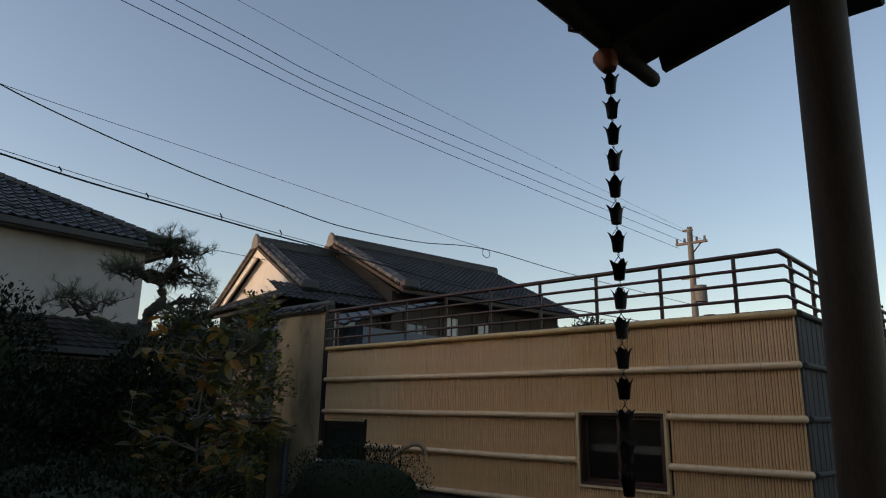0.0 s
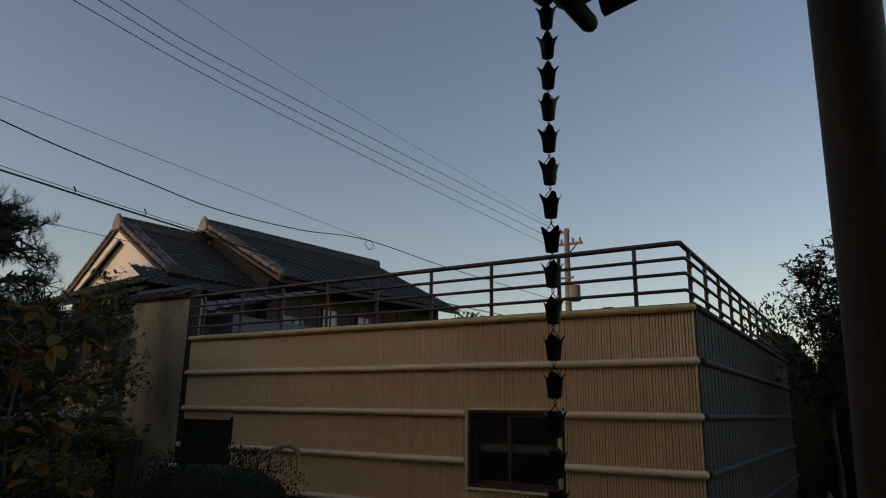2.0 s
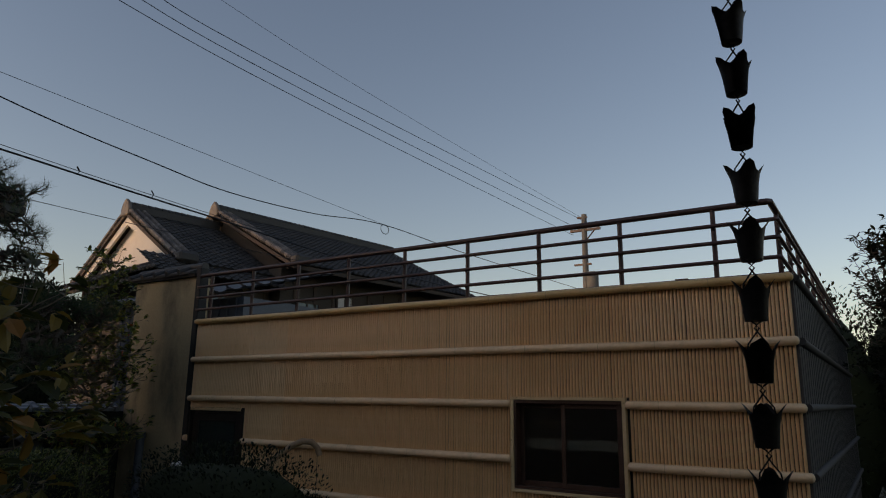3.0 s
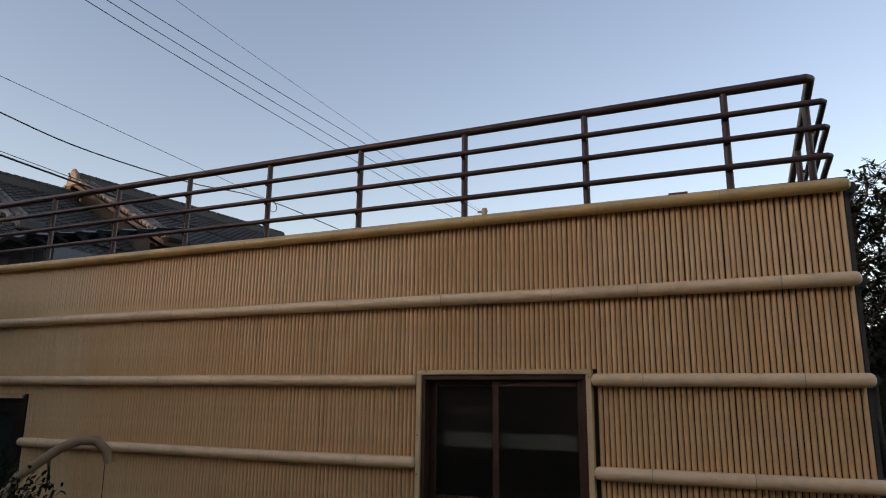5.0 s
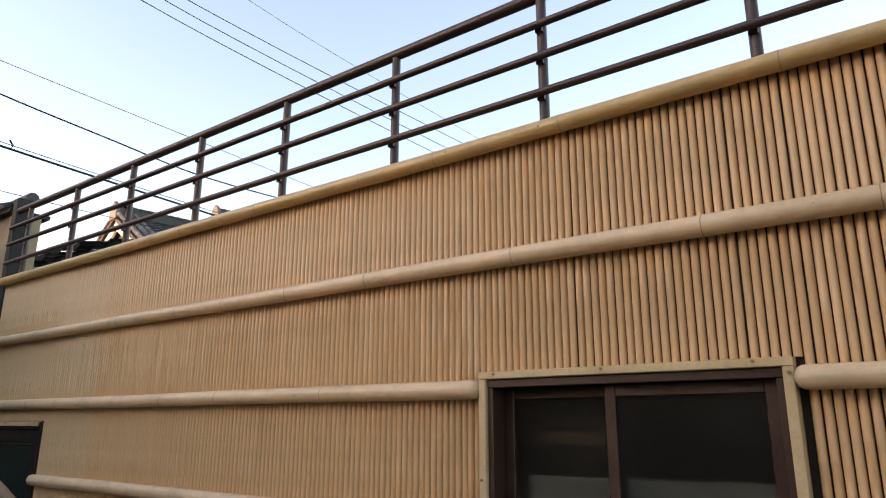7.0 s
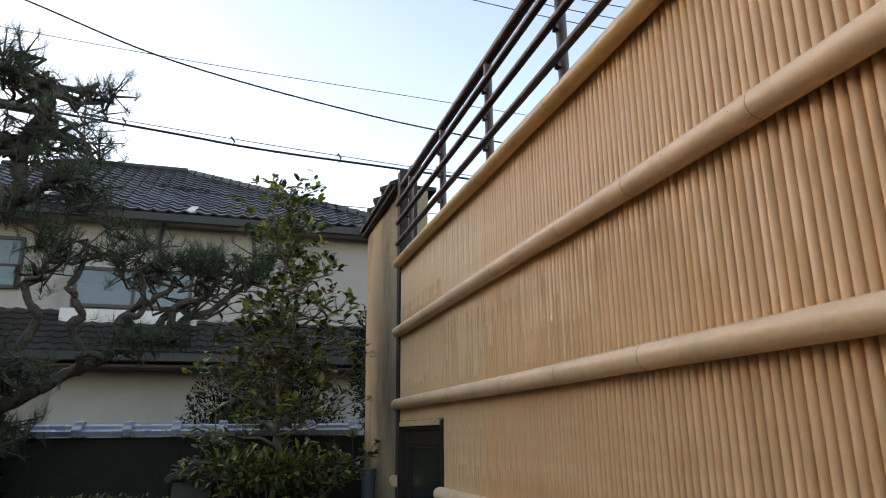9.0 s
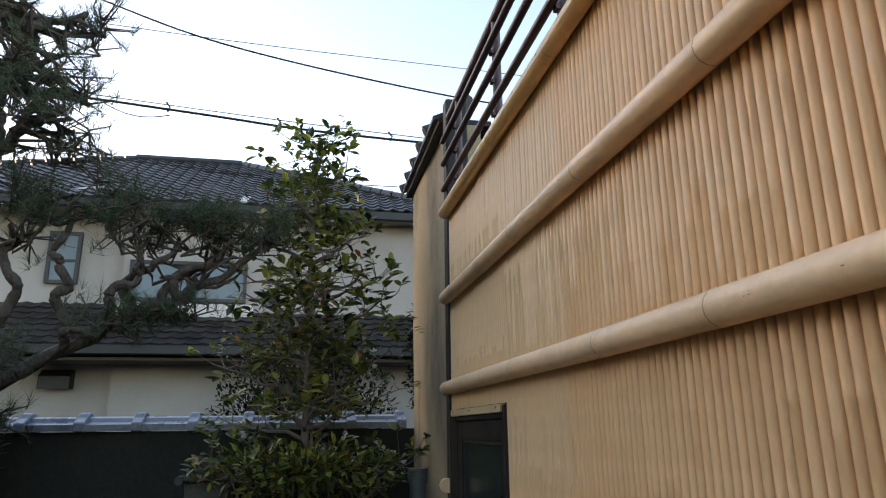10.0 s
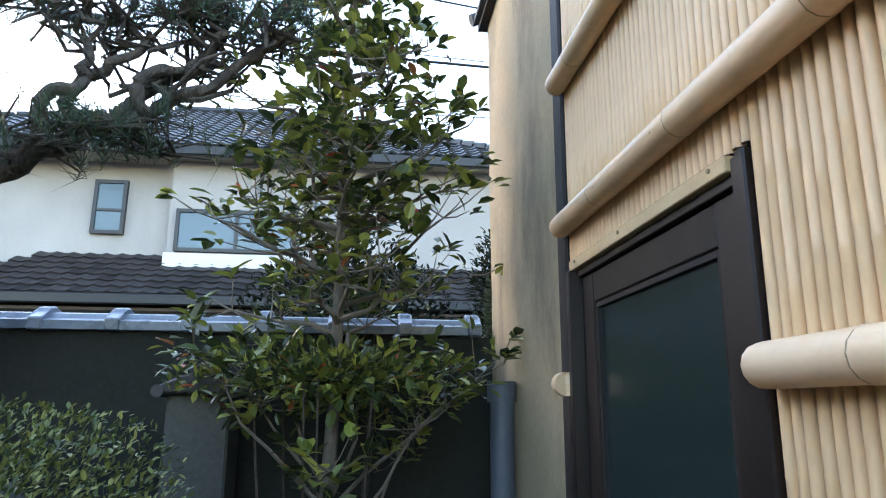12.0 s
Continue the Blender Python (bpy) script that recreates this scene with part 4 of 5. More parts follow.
cup_me, link_me = cup_mesh(), link_mesh()
rnd = random.Random(12)
PITCH = 0.1097
for k in range(23):
    z = 3.197 - k * PITCH
    turn = rnd.uniform(-0.25, 0.25) + (0.785 if 3 < k < 8 else 0.2 if k > 8 else 0.35)
    for nm, me in (("cup", cup_me), ("link", link_me)):
        ob = new(nm, me)
        ob.parent = chain
        ob.matrix_parent_inverse = Matrix.Translation(chain.location).inverted()
        ob.scale = (1.03, 1.03, 1.034)
        ob.location, ob.rotation_euler = (0.278 + 0.001 * math.sin(k), -3.198, z), (0, 0, turn)

porch.location.z -= 0.055
chain.location += Vector((-0.012, -0.011, -0.075))

# the house that the porch belongs to, unseen; its tall roof blocks low sun and sky
host = thing("host_house", (-1.0, -9.0, 0.0), "unseen timber and plaster house with deep dark eaves that block the low sun", "house")
part("wall", boxes(((-6.6, -9.0, 0.0), (9.0, -8.6, 3.6))), HOST_WALL, host)
part("eave", prism(bmesh.new(), [(-7.0, -7.3, 3.0), (9.6, -7.3, 3.0), (9.6, -13.0, 7.4), (-7.0, -13.0, 7.4)], (0, 0, 0.1)), EAVE_WOOD, host)
for x in (-6.4, -4.2, -2.0, 0.2, 3.4, 5.7):
    part("timber", boxes(((x, -8.6, 0.0), (x + 0.13, -8.55, 3.35))), OLD_TIMBER, host)

# ---- pole and wires ----
pole = thing("utility_pole", (-10.1, 22.4, 0.0), "concrete utility pole with steel crossarms", "utility pole")
part("shaft", tube(bmesh.new(), [(-10.1, 22.4, 0.0), (-10.1, 22.4, 9.9)], [0.19, 0.12], 12), CONCRETE, pole, smooth=True)
part("crossarm", boxes(((-10.75, 22.32, 9.12), (-9.35, 22.44, 9.22))), BROWN_METAL, pole)
part("crossarm", boxes(((-10.4, 22.32, 9.72), (-9.95, 22.42, 9.8))), BROWN_METAL, pole)
part("brace", tube(bmesh.new(), [(-10.1, 22.38, 8.6), (-9.6, 22.38, 9.15)], 0.03, 6), BROWN_METAL, pole)
for x in (-10.7, -10.35, -9.8, -9.45):
    part("insulator", tube(bmesh.new(), [(x, 22.38, 9.22), (x, 22.38, 9.42)], [0.06, 0.045], 8), CONCRETE, pole)
part("transformer", tube(bmesh.new(), [(-9.75, 22.3, 6.5), (-9.75, 22.3, 7.2)], 0.26, 12), CONCRETE, pole, "grey pole transformer", smooth=True)
part("lower_bracket", boxes(((-10.6, 22.3, 7.55), (-9.8, 22.4, 7.63))), BROWN_METAL, pole)


pole.scale = (1.4, 1.4, 1.4)
pole.location = (-14.66, 34.9, -0.45)


def wire(name, pts, r, label, sag=0.0):
    """A hanging cable through the given points, smoothed."""
    out, P = [], [Vector(p) for p in pts]
    for i in range(len(P) - 1):
        p0, p1, p2, p3 = P[max(i - 1, 0)], P[i], P[i + 1], P[min(i + 2, len(P) - 1)]
        for k in range(8):
            f = k / 8
            q = 0.5 * ((2 * p1) + (p2 - p0) * f + (2 * p0 - 5 * p1 + 4 * p2 - p3) * f * f + (3 * p1 - p0 - 3 * p2 + p3) * f ** 3)
            q.z -= sag * 4 * f * (1 - f)
            out.append(q)
    out.append(P[-1])
    w = solo(name, tube(bmesh.new(), out, r, 6), CABLE, label, "cable")
    tagged(w, group="overhead cables")
    return w


wire("power_cable", [(-16.4, -24, 14.12), (-16, 0.36, 12.58), (-16, 10.88, 12.18), (-15.4, 34.9, 12.15)], 0.012, "thin black power line from the utility pole")
wire("power_cable", [(-16.4, -24, 14.62), (-16, 1.16, 12.96), (-16, 10.5, 12.58), (-15.1, 34.9, 12.55)], 0.012, "thin black power line from the utility pole")
wire("power_cable", [(-16.4, -24, 15.02), (-16, 1.93, 13.32), (-16, 10.3, 13.02), (-14, 34.9, 12.55)], 0.012, "thin black power line from the utility pole")
wire("guard_cable", [(-16.4, -24, 15.72), (-16, 3.92, 14.29), (-16, 14, 13.95), (-14.66, 34.9, 13.10)], 0.007, "very thin guard wire above the power lines")
wire("drop_cable", [(-13, -16, 11.82), (-13, -8, 9.62), (-13, -4.7, 8.62), (-13, -2.2, 7.83), (-13, 1.2, 7.27), (-13, 4.1, 7.02), (-13, 6.2, 6.90), (-13, 9.2, 7.07), (-13, 12.5, 7.47), (-13, 18.4, 7.50), (-14.66, 34.9, 8.50)], 0.014, "sagging black service cable along the lane")
wire("thin_cable", [(-13, -16, 8.81), (-13, -4.05, 7.99), (-13, 2.2, 7.76), (-13, 8.2, 7.59), (-13, 12.5, 7.48)], 0.006, "thin straight cable along the lane")
wire("phone_cable", [(-13, -16, 7.61), (-13, -3.6, 6.64), (-13, -0.9, 6.41), (-13, 1.4, 6.31), (-13, 5.6, 6.15), (-13, 14, 5.95), (-13, 30, 6.40)], 0.020, "thick bundled phone cable with clips")
wire("messenger_cable", [(-13, -16, 7.71), (-13, -3.6, 6.71), (-13, 1.4, 6.39), (-13, 5.6, 6.22), (-13, 14, 5.98)], 0.007, "thin messenger wire over the phone cable")
wire("low_cable", [(-13, -30, 7.11), (-13, -3.75, 5.71), (-13, -2.3, 5.59), (-13, 0, 5.51), (-13, 9, 5.60), (-13, 30, 6.20)], 0.007, "thin low cable along the lane")
closure = solo("cable_closure", tube(bmesh.new(), [(-13, -5.0, 6.73), (-13, -4.96, 6.727), (-13, -4.12, 6.66), (-13, -4.08, 6.655)], [0.05, 0.075, 0.075, 0.05], 10), CABLE, "black cylindrical splice closure on the phone cable", "cable closure", smooth=True)
for y, z in ((-2.9, 6.60), (-1.2, 6.47), (0.6, 6.37), (2.4, 6.32), (4.1, 6.27), (6.0, 6.18)):
    solo("cable_clip", tube(bmesh.new(), [(-13, y, z - 0.06), (-13, y + 0.03, z + 0.02), (-13.0, y - 0.03, z + 0.1)], 0.016, 6), CABLE, "small clip joining the cables", "cable clip")
solo("cable_loop", tube(bmesh.new(), [(-13, 12.55 + 0.22 * math.cos(a * 0.7), 7.33 + 0.16 * math.sin(a * 0.7)) for a in range(10)], 0.012, 6), CABLE, "looped spare cable at a clamp", "cable loop")
solo("slack_loop", tube(bmesh.new(), [(-13, -3.9 + 0.13 * i, 6.645 - 0.02 * i - 0.13 * math.sin(math.pi * i / 8)) for i in range(9)], 0.008, 6), CABLE, "slack wire loop under the phone cable", "cable loop")


# ---- plants ----
def pine(name, base, limbs, label, seed, tuft_len=0.092, count=34):
    """limbs: (points, first radius, last radius, pads); a pad is (centre, radii, tufts)."""
    rnd = random.Random(seed)
    p = thing(name, base, label, "tree")
    tufts = []
    trunk = bmesh.new()
    twigs = bmesh.new()
    for pts, r0, r1, pads in limbs:
        fine = []
        for a, b in zip(pts, pts[1:]):
            fine += wander(a, b, rnd, 3, 0.02 + 0.5 * r1)[:-1]
        fine.append(Vector(pts[-1]))
        smooth = []
        for i in range(len(fine) - 1):
            p0, p1, p2, p3 = fine[max(i - 1, 0)], fine[i], fine[i + 1], fine[min(i + 2, len(fine) - 1)]
            for f in (0.0, 0.34, 0.67):
                smooth.append(0.5 * ((2 * p1) + (p2 - p0) * f + (2 * p0 - 5 * p1 + 4 * p2 - p3) * f * f + (3 * p1 - p0 - 3 * p2 + p3) * f ** 3))
        fine = smooth + [fine[-1]]
        n = len(fine)
        tube(trunk, fine, [(r0 + (r1 - r0) * i / (n - 1)) * rnd.uniform(0.88, 1.15) for i in range(n)], 9)
        for c, rad, k in pads:
            c = Vector(c)
            start = min(fine, key=lambda q: (q - c).length)
            for j in range(max(5, k // 5)):
                a = rnd.uniform(0, 6.283)
                f = rnd.uniform(0.25, 1) ** 0.5
                e = c + Vector((rad[0] * f * math.cos(a), rad[1] * f * math.sin(a), rad[2] * rnd.uniform(-0.9, 0.3)))
                way = wander(start, e, rnd, 6, 0.09)
                m = len(way)
                tube(twigs, way, [r1 * 0.75 * (1 - 0.75 * i / (m - 1)) for i in range(m)], 6)
                for _ in range(8):
                    q = e + Vector((rnd.gauss(0, 0.075), rnd.gauss(0, 0.075), rnd.gauss(0.015, 0.045)))
                    tufts.append((q, (rnd.gauss(0, 0.35), rnd.gauss(0, 0.35), 1.0)))
                    tube(twigs, [way[-2].lerp(way[-1], rnd.random()), q], [0.005, 0.003], 4)
    part("trunk", trunk, BARK, p, smooth=True)
    part("branchwork", twigs, BARK, p, smooth=True)
    needle_mesh("needles", NEEDLE, tufts, rnd, p, tuft_len, count)
    return p


pine("pine_tree", (-6.15, -3.0, 0.0), [
    (((-6.2, -3.05, 0.0), (-6.1, -2.85, 0.7), (-6.15, -2.6, 1.3), (-6.05, -2.25, 1.72), (-6.0, -1.85, 1.95)), 0.085, 0.036, []),
    (((-6.0, -1.85, 1.95), (-6.0, -1.55, 2.12), (-5.97, -1.38, 2.22), (-6.0, -1.20, 2.30), (-6.0, -1.02, 2.40), (-5.98, -0.84, 2.56)), 0.034, 0.014,
     [((-6.0, -1.22, 2.66), (0.24, 0.46, 0.12), 46), ((-5.98, -0.90, 2.66), (0.16, 0.16, 0.08), 20), ((-6.05, -1.22, 2.24), (0.1, 0.12, 0.05), 9)]),
    (((-6.0, -1.60, 2.10), (-6.02, -1.72, 2.24), (-5.98, -1.70, 2.38), (-6.0, -1.78, 2.50), (-6.02, -1.72, 2.66)), 0.028, 0.014,
     [((-6.0, -1.72, 2.80), (0.22, 0.3, 0.13), 30)]),
    (((-6.0, -1.52, 2.14), (-5.95, -1.50, 2.30), (-5.96, -1.38, 2.40), (-5.98, -1.40, 2.52)), 0.026, 0.014,
     [((-5.98, -1.42, 2.70), (0.2, 0.22, 0.09), 20)]),
    (((-6.0, -1.30, 2.26), (-6.06, -1.28, 2.36), (-6.04, -1.14, 2.46), (-6.0, -1.06, 2.50)), 0.024, 0.014, [((-6.02, -1.05, 2.62), (0.14, 0.14, 0.07), 14)]),
    (((-5.97, -1.38, 2.22), (-6.03, -1.47, 2.34), (-6.0, -1.34, 2.44), (-6.02, -1.24, 2.56)), 0.026, 0.014, [((-6.0, -1.25, 2.72), (0.2, 0.24, 0.12), 24)]),
    (((-6.0, -1.20, 2.30), (-5.95, -1.22, 2.40), (-6.0, -1.08, 2.46), (-5.97, -0.98, 2.58)), 0.022, 0.012, [((-5.98, -0.98, 2.72), (0.16, 0.2, 0.1), 18)]),
    (((-6.0, -1.85, 1.95), (-6.05, -1.98, 2.16), (-6.0, -1.90, 2.34), (-6.02, -2.0, 2.52)), 0.034, 0.018, [((-6.0, -1.98, 2.70), (0.24, 0.26, 0.12), 34)]),
    (((-6.0, -1.70, 2.04), (-5.9, -1.66, 2.12), (-5.86, -1.52, 2.10), (-5.88, -1.42, 2.16)), 0.022, 0.010, [((-5.9, -1.44, 2.20), (0.12, 0.14, 0.05), 12)]),
    (((-6.1, -2.5, 1.45), (-6.1, -2.35, 1.8), (-6.1, -2.25, 1.95)), 0.03, 0.015, [((-6.1, -2.3, 2.05), (0.30, 0.28, 0.18), 75), ((-5.95, -2.15, 1.80), (0.26, 0.22, 0.13), 50)]),
    (((-6.05, -2.25, 1.72), (-6.0, -2.42, 2.15), (-5.95, -2.30, 2.55), (-5.98, -2.12, 2.95), (-5.90, -2.05, 3.35), (-5.92, -2.0, 3.6)), 0.085, 0.03,
     [((-5.90, -2.02, 3.68), (0.32, 0.38, 0.16), 100), ((-5.82, -1.82, 3.30), (0.28, 0.25, 0.14), 65), ((-5.95, -2.42, 3.38), (0.3, 0.3, 0.14), 65)]),
    (((-5.98, -2.12, 2.95), (-5.85, -1.95, 3.02), (-5.75, -1.85, 3.06)), 0.035, 0.018, [((-5.80, -1.82, 3.04), (0.3, 0.24, 0.12), 55), ((-5.6, -2.2, 2.86), (0.25, 0.25, 0.09), 26)]),
    (((-5.95, -2.30, 2.55), (-5.98, -2.6, 2.72), (-5.9, -2.85, 2.8)), 0.045, 0.02, [((-5.92, -2.9, 2.95), (0.35, 0.35, 0.13), 50), ((-5.7, -2.55, 2.62), (0.28, 0.3, 0.1), 34)]),
    (((-6.05, -2.25, 1.72), (-5.8, -2.05, 1.9), (-5.6, -1.95, 1.98)), 0.04, 0.018, [((-5.55, -1.95, 2.05), (0.26, 0.24, 0.14), 55), ((-5.5, -2.2, 1.86), (0.2, 0.22, 0.12), 27)]),
    (((-6.12, -2.7, 1.2), (-5.8, -2.4, 1.5), (-5.6, -2.15, 1.6)), 0.035, 0.015, [((-5.55, -2.05, 1.7), (0.2, 0.2, 0.1), 27)]),
], "old garden pine with crooked dark limbs and layered needle pads", 21, 0.092, 25)


def broadleaf(name, base, height, label, seed, mat, trunk_r, boughs, size, bark=BARK_SMOOTH, droop=0.3, wide=0.42, lean=(0, 0), per=7):
    """A tree or tall shrub: boughs are (start height, end offset, leaf rosettes)."""
    rnd = random.Random(seed)
    p = thing(name, base, label, "tree")
    b = Vector(base)
    wood = bmesh.new()
    top = b + Vector((lean[0], lean[1], height))
    stem = wander(b, top, rnd, 9, 0.02)
    tube(wood, stem, [trunk_r * (1 - 0.85 * i / (len(stem) - 1)) for i in range(len(stem))], 8)
    spots = []

    def rosette(q, d):
        for _ in range(per):
            a = rnd.uniform(0, 6.283)
            spots.append((q + Vector((rnd.gauss(0, 0.012), rnd.gauss(0, 0.012), rnd.gauss(0, 0.012))), (math.cos(a) + d.x, math.sin(a) + d.y, rnd.uniform(0.0, 0.9) + d.z * 0.4)))

    limbs = bmesh.new()
    for h, off, k in boughs:
        s = b.lerp(top, h / height)
        e = b + Vector((lean[0] * h / height, lean[1] * h / height, h)) + Vector(off)
        way = wander(s, e, rnd, 5, 0.03)
        m = len(way)
        r = trunk_r * (0.36 if h > 1.3 else 0.26)
        tube(limbs, way, [r * (1 - 0.75 * i / (m - 1)) for i in range(m)], 6)
        for j in range(k):
            a = way[rnd.randint(m - 2 if h < 1.3 else max(1, m // 3), m - 1)]
            q = a + Vector((rnd.gauss(0, 0.075), rnd.gauss(0, 0.075), rnd.gauss(0.05, 0.06)))
            tube(limbs, [a, a.lerp(q, 0.5) + Vector((0, 0, -0.01)), q], [r * 0.28, r * 0.2, r * 0.12], 4)
            rosette(q, (q - a).normalized())
    part("trunk", wood, bark, p, smooth=True)
    part("branchwork", limbs, bark, p, smooth=True)
    leaf_mesh("leaves", mat, spots, size, rnd, p, droop, wide)
    return p


rnd = random.Random(31)
boughs = []
for h, reach, n, k in ((1.66, 0.40, 5, 7), (1.80, 0.50, 7, 11), (1.95, 0.46, 7, 13), (2.12, 0.50, 7, 13), (2.35, 0.42, 7, 12), (2.58, 0.32, 6, 10), (2.80, 0.25, 5, 9), (3.0, 0.18, 5, 8), (3.15, 0.11, 4, 7)):
    a0 = rnd.uniform(0, 6.28)
    for i in range(n):
        a = a0 + 6.283 * i / n + rnd.uniform(-0.4, 0.4)
        f = reach * rnd.uniform(0.6, 1.1)
        boughs.append((h + rnd.uniform(-0.08, 0.08), (f * 0.85 * math.cos(a), f * math.sin(a), f * rnd.uniform(0.2, 0.6)), k))
for i in range(8):
    a = 6.283 * i / 8 + rnd.uniform(-0.3, 0.3)
    f = rnd.uniform(0.3, 0.62)
    boughs.append((rnd.uniform(0.75, 1.15), (f * 0.6 * math.cos(a), f * math.sin(a), rnd.uniform(0.42, 0.55)), 13))
broadleaf("evergreen_tree", (-6.32, -0.61, 0.0), 3.28, "slim evergreen tree with glossy green and some red leaves", 33, LEAF, 0.034, boughs, 0.066, lean=(0.04, 0.02), per=5, wide=0.52)

rnd = random.Random(41)
boughs = []
for h in (0.9, 1.15, 1.4, 1.6, 1.8, 2.0, 2.15):
    for i in range(5):
        a = rnd.uniform(0, 6.28)
        f = rnd.uniform(0.15, 0.42) * (1.15 - 0.25 * (h - 0.9))
        boughs.append((h, (f * math.cos(a), f * math.sin(a), f * 0.4), 5))
broadleaf("turning_shrub", (-2.62, -3.28, 0.0), 2.3, "tall shrub with drooping yellow-green autumn leaves", 43, LEAF_YELLOW, 0.022, boughs, 0.105, droop=1.3, wide=0.6, per=3)

# trees past the annex's side
rnd = random.Random(51)
for base, ht, spread, sd in (((0.62, 4.2, 0.0), 3.75, 0.62, 52), ((1.25, 4.6, 0.0), 4.1, 0.85, 53), ((0.7, 7.8, 0.0), 3.6, 0.7, 54)):
    boughs = []
    for h in [ht * f for f in (0.58, 0.66, 0.74, 0.8, 0.86, 0.92, 0.97)]:
        for i in range(6):
            a = rnd.uniform(0, 6.28)
            f = rnd.uniform(0.35, 1.0) * spread * (1.25 - h / ht * 0.6)
            boughs.append((h - 0.25, (f * math.cos(a), f * math.sin(a), 0.2 + f * rnd.uniform(0.0, 0.4)), 14))
    broadleaf("garden_tree", base, ht, "dark leafy tree standing past the annex", sd, LEAF_SHADED, 0.05, boughs, 0.075, bark=BARK, droop=0.9, wide=0.35, per=7)


def bush(name, centre, radii, label, seed, mat, n, size, category="hedge", flat=0.75, core_size=0.86):
    """A clipped shrub: stems, a solid core coloured dark as inner shade, and a skin of small leaves with an uneven
    outline.
    """
    rnd = random.Random(seed)
    p = thing(name, (centre[0], centre[1], 0.0), label, category)
    c = Vector(centre)

    def shape(d):
        if flat < 0.4:
            return d / (abs(d.x) ** 7 + abs(d.y) ** 7 + abs(d.z) ** 7) ** (1 / 7)
        return Vector((d.x, d.y, math.copysign(abs(d.z) ** flat, d.z)))

    core = bmesh.new()
    bmesh.ops.create_icosphere(core, subdivisions=3, radius=1.0)
    for v in core.verts:
        d = v.co.copy()
        k = core_size * (1 + (0.12 if flat > 0.4 else 0.05) * noise.noise(d * 2.2 + c))
        s = shape(d)
        v.co = c + Vector((s.x * radii[0], s.y * radii[1], s.z * radii[2])) * k
    # solid filler in the near-black leaf colour, as shade between the leaves
    part("core", core, LEAF_SHADED, p, smooth=True)
    stems = bmesh.new()
    for i in range(7):
        a = rnd.uniform(0, 6.28)
        tube(stems, [(c.x + 0.12 * math.cos(a), c.y + 0.12 * math.sin(a), 0.0), (c.x + radii[0] * 0.5 * math.cos(a), c.y + radii[1] * 0.5 * math.sin(a), c.z)], [0.02, 0.012] if n > 2000 else [0.007, 0.004], 5)
    part("stemwork", stems, BARK, p)
    spots = []
    for _ in range(n):
        d = Vector((rnd.gauss(0, 1), rnd.gauss(0, 1), rnd.gauss(0.15, 1))).normalized()
        k = (1 + (0.12 if flat > 0.4 else 0.05) * noise.noise(d * 2.2 + c)) * rnd.uniform(core_size - 0.02, 1.03)
        s = shape(d)
        q = c + Vector((s.x * radii[0], s.y * radii[1], s.z * radii[2])) * k
        if q.z > 0.05:
            spots.append((q, d + Vector((rnd.gauss(0, 0.7), rnd.gauss(0, 0.7), rnd.gauss(0.4, 0.6)))))
    leaf_mesh("leaves", mat, spots, size, rnd, p, 0.1, 0.45)
    return p


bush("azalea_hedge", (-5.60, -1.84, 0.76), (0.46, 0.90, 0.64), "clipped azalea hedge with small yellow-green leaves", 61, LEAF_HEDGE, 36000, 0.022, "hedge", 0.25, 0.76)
# mounds and shrubs in shade: darkness is in the leaf colour
bush("azalea_hedge", (-2.35, -3.95, 0.85), (1.15, 0.72, 0.72), "broad low clipped azalea by the path", 62, LEAF_SHADED, 11000, 0.036)
bush("azalea_hedge", (-3.75, -3.9, 0.8), (0.9, 0.8, 0.75), "clipped rounded azalea mound in the garden", 66, LEAF_SHADED, 7000, 0.036)
bush("azalea_hedge", (-3.05, -1.62, 0.84), (0.98, 0.38, 0.76), "small dark clipped shrub by the annex", 63, LEAF_SHADED, 9000, 0.026)
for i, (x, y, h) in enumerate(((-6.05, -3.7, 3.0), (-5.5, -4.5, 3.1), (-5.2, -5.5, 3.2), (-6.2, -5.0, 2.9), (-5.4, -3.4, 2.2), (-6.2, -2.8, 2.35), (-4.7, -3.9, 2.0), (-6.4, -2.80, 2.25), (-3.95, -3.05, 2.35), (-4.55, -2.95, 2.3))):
    bush("shrub", (x, y, h * 0.54), ((0.72, 0.75, h * 0.46) if i < 8 else (0.5, 0.5, h * 0.46)), "tall dark garden shrub by the wall", 64 + 10 * i, LEAF_SHADED, 7000, 0.06, "shrub", 1.0, 0.7)
bush("shrub", (-6.30, -0.60, 1.50), (0.30, 0.55, 0.12), "dark leafy undergrowth round the evergreen's trunk", 67, LEAF, 1300, 0.058, "shrub", 1.0, 0.2)
for i in range(7):
    bush("far_hedge", (-0.5 + i * 1.3, 9.5 + (i % 2) * 0.8, 1.6), (1.1, 0.9, 2.4), "dark hedge beyond the annex", 170 + i, LEAF_SHADED, 3500, 0.09, "hedge", 0.9, 0.75)
bush("far_tree", (-13.6, 20.5, 5.2), (1.0, 0.9, 0.8), "distant dark tree behind the terrace", 80, LEAF_SHADED, 1300, 0.16, "tree", 1.0, 0.5)
bush("lane_tree", (-12.6, 1.75, 2.7), (0.95, 0.9, 1.25), "dark leafy tree across the lane", 82, LEAF_SHADED, 6000, 0.09, "tree", 1.0, 0.8)
bush("lane_shrub", (-8.0, -0.62, 1.4), (0.5, 0.74, 1.0), "dark shrub behind the garden wall", 81, LEAF_SHADED, 10000, 0.042, "shrub", 1.0, 0.72)
rnd = random.Random(200)
line = bmesh.new()
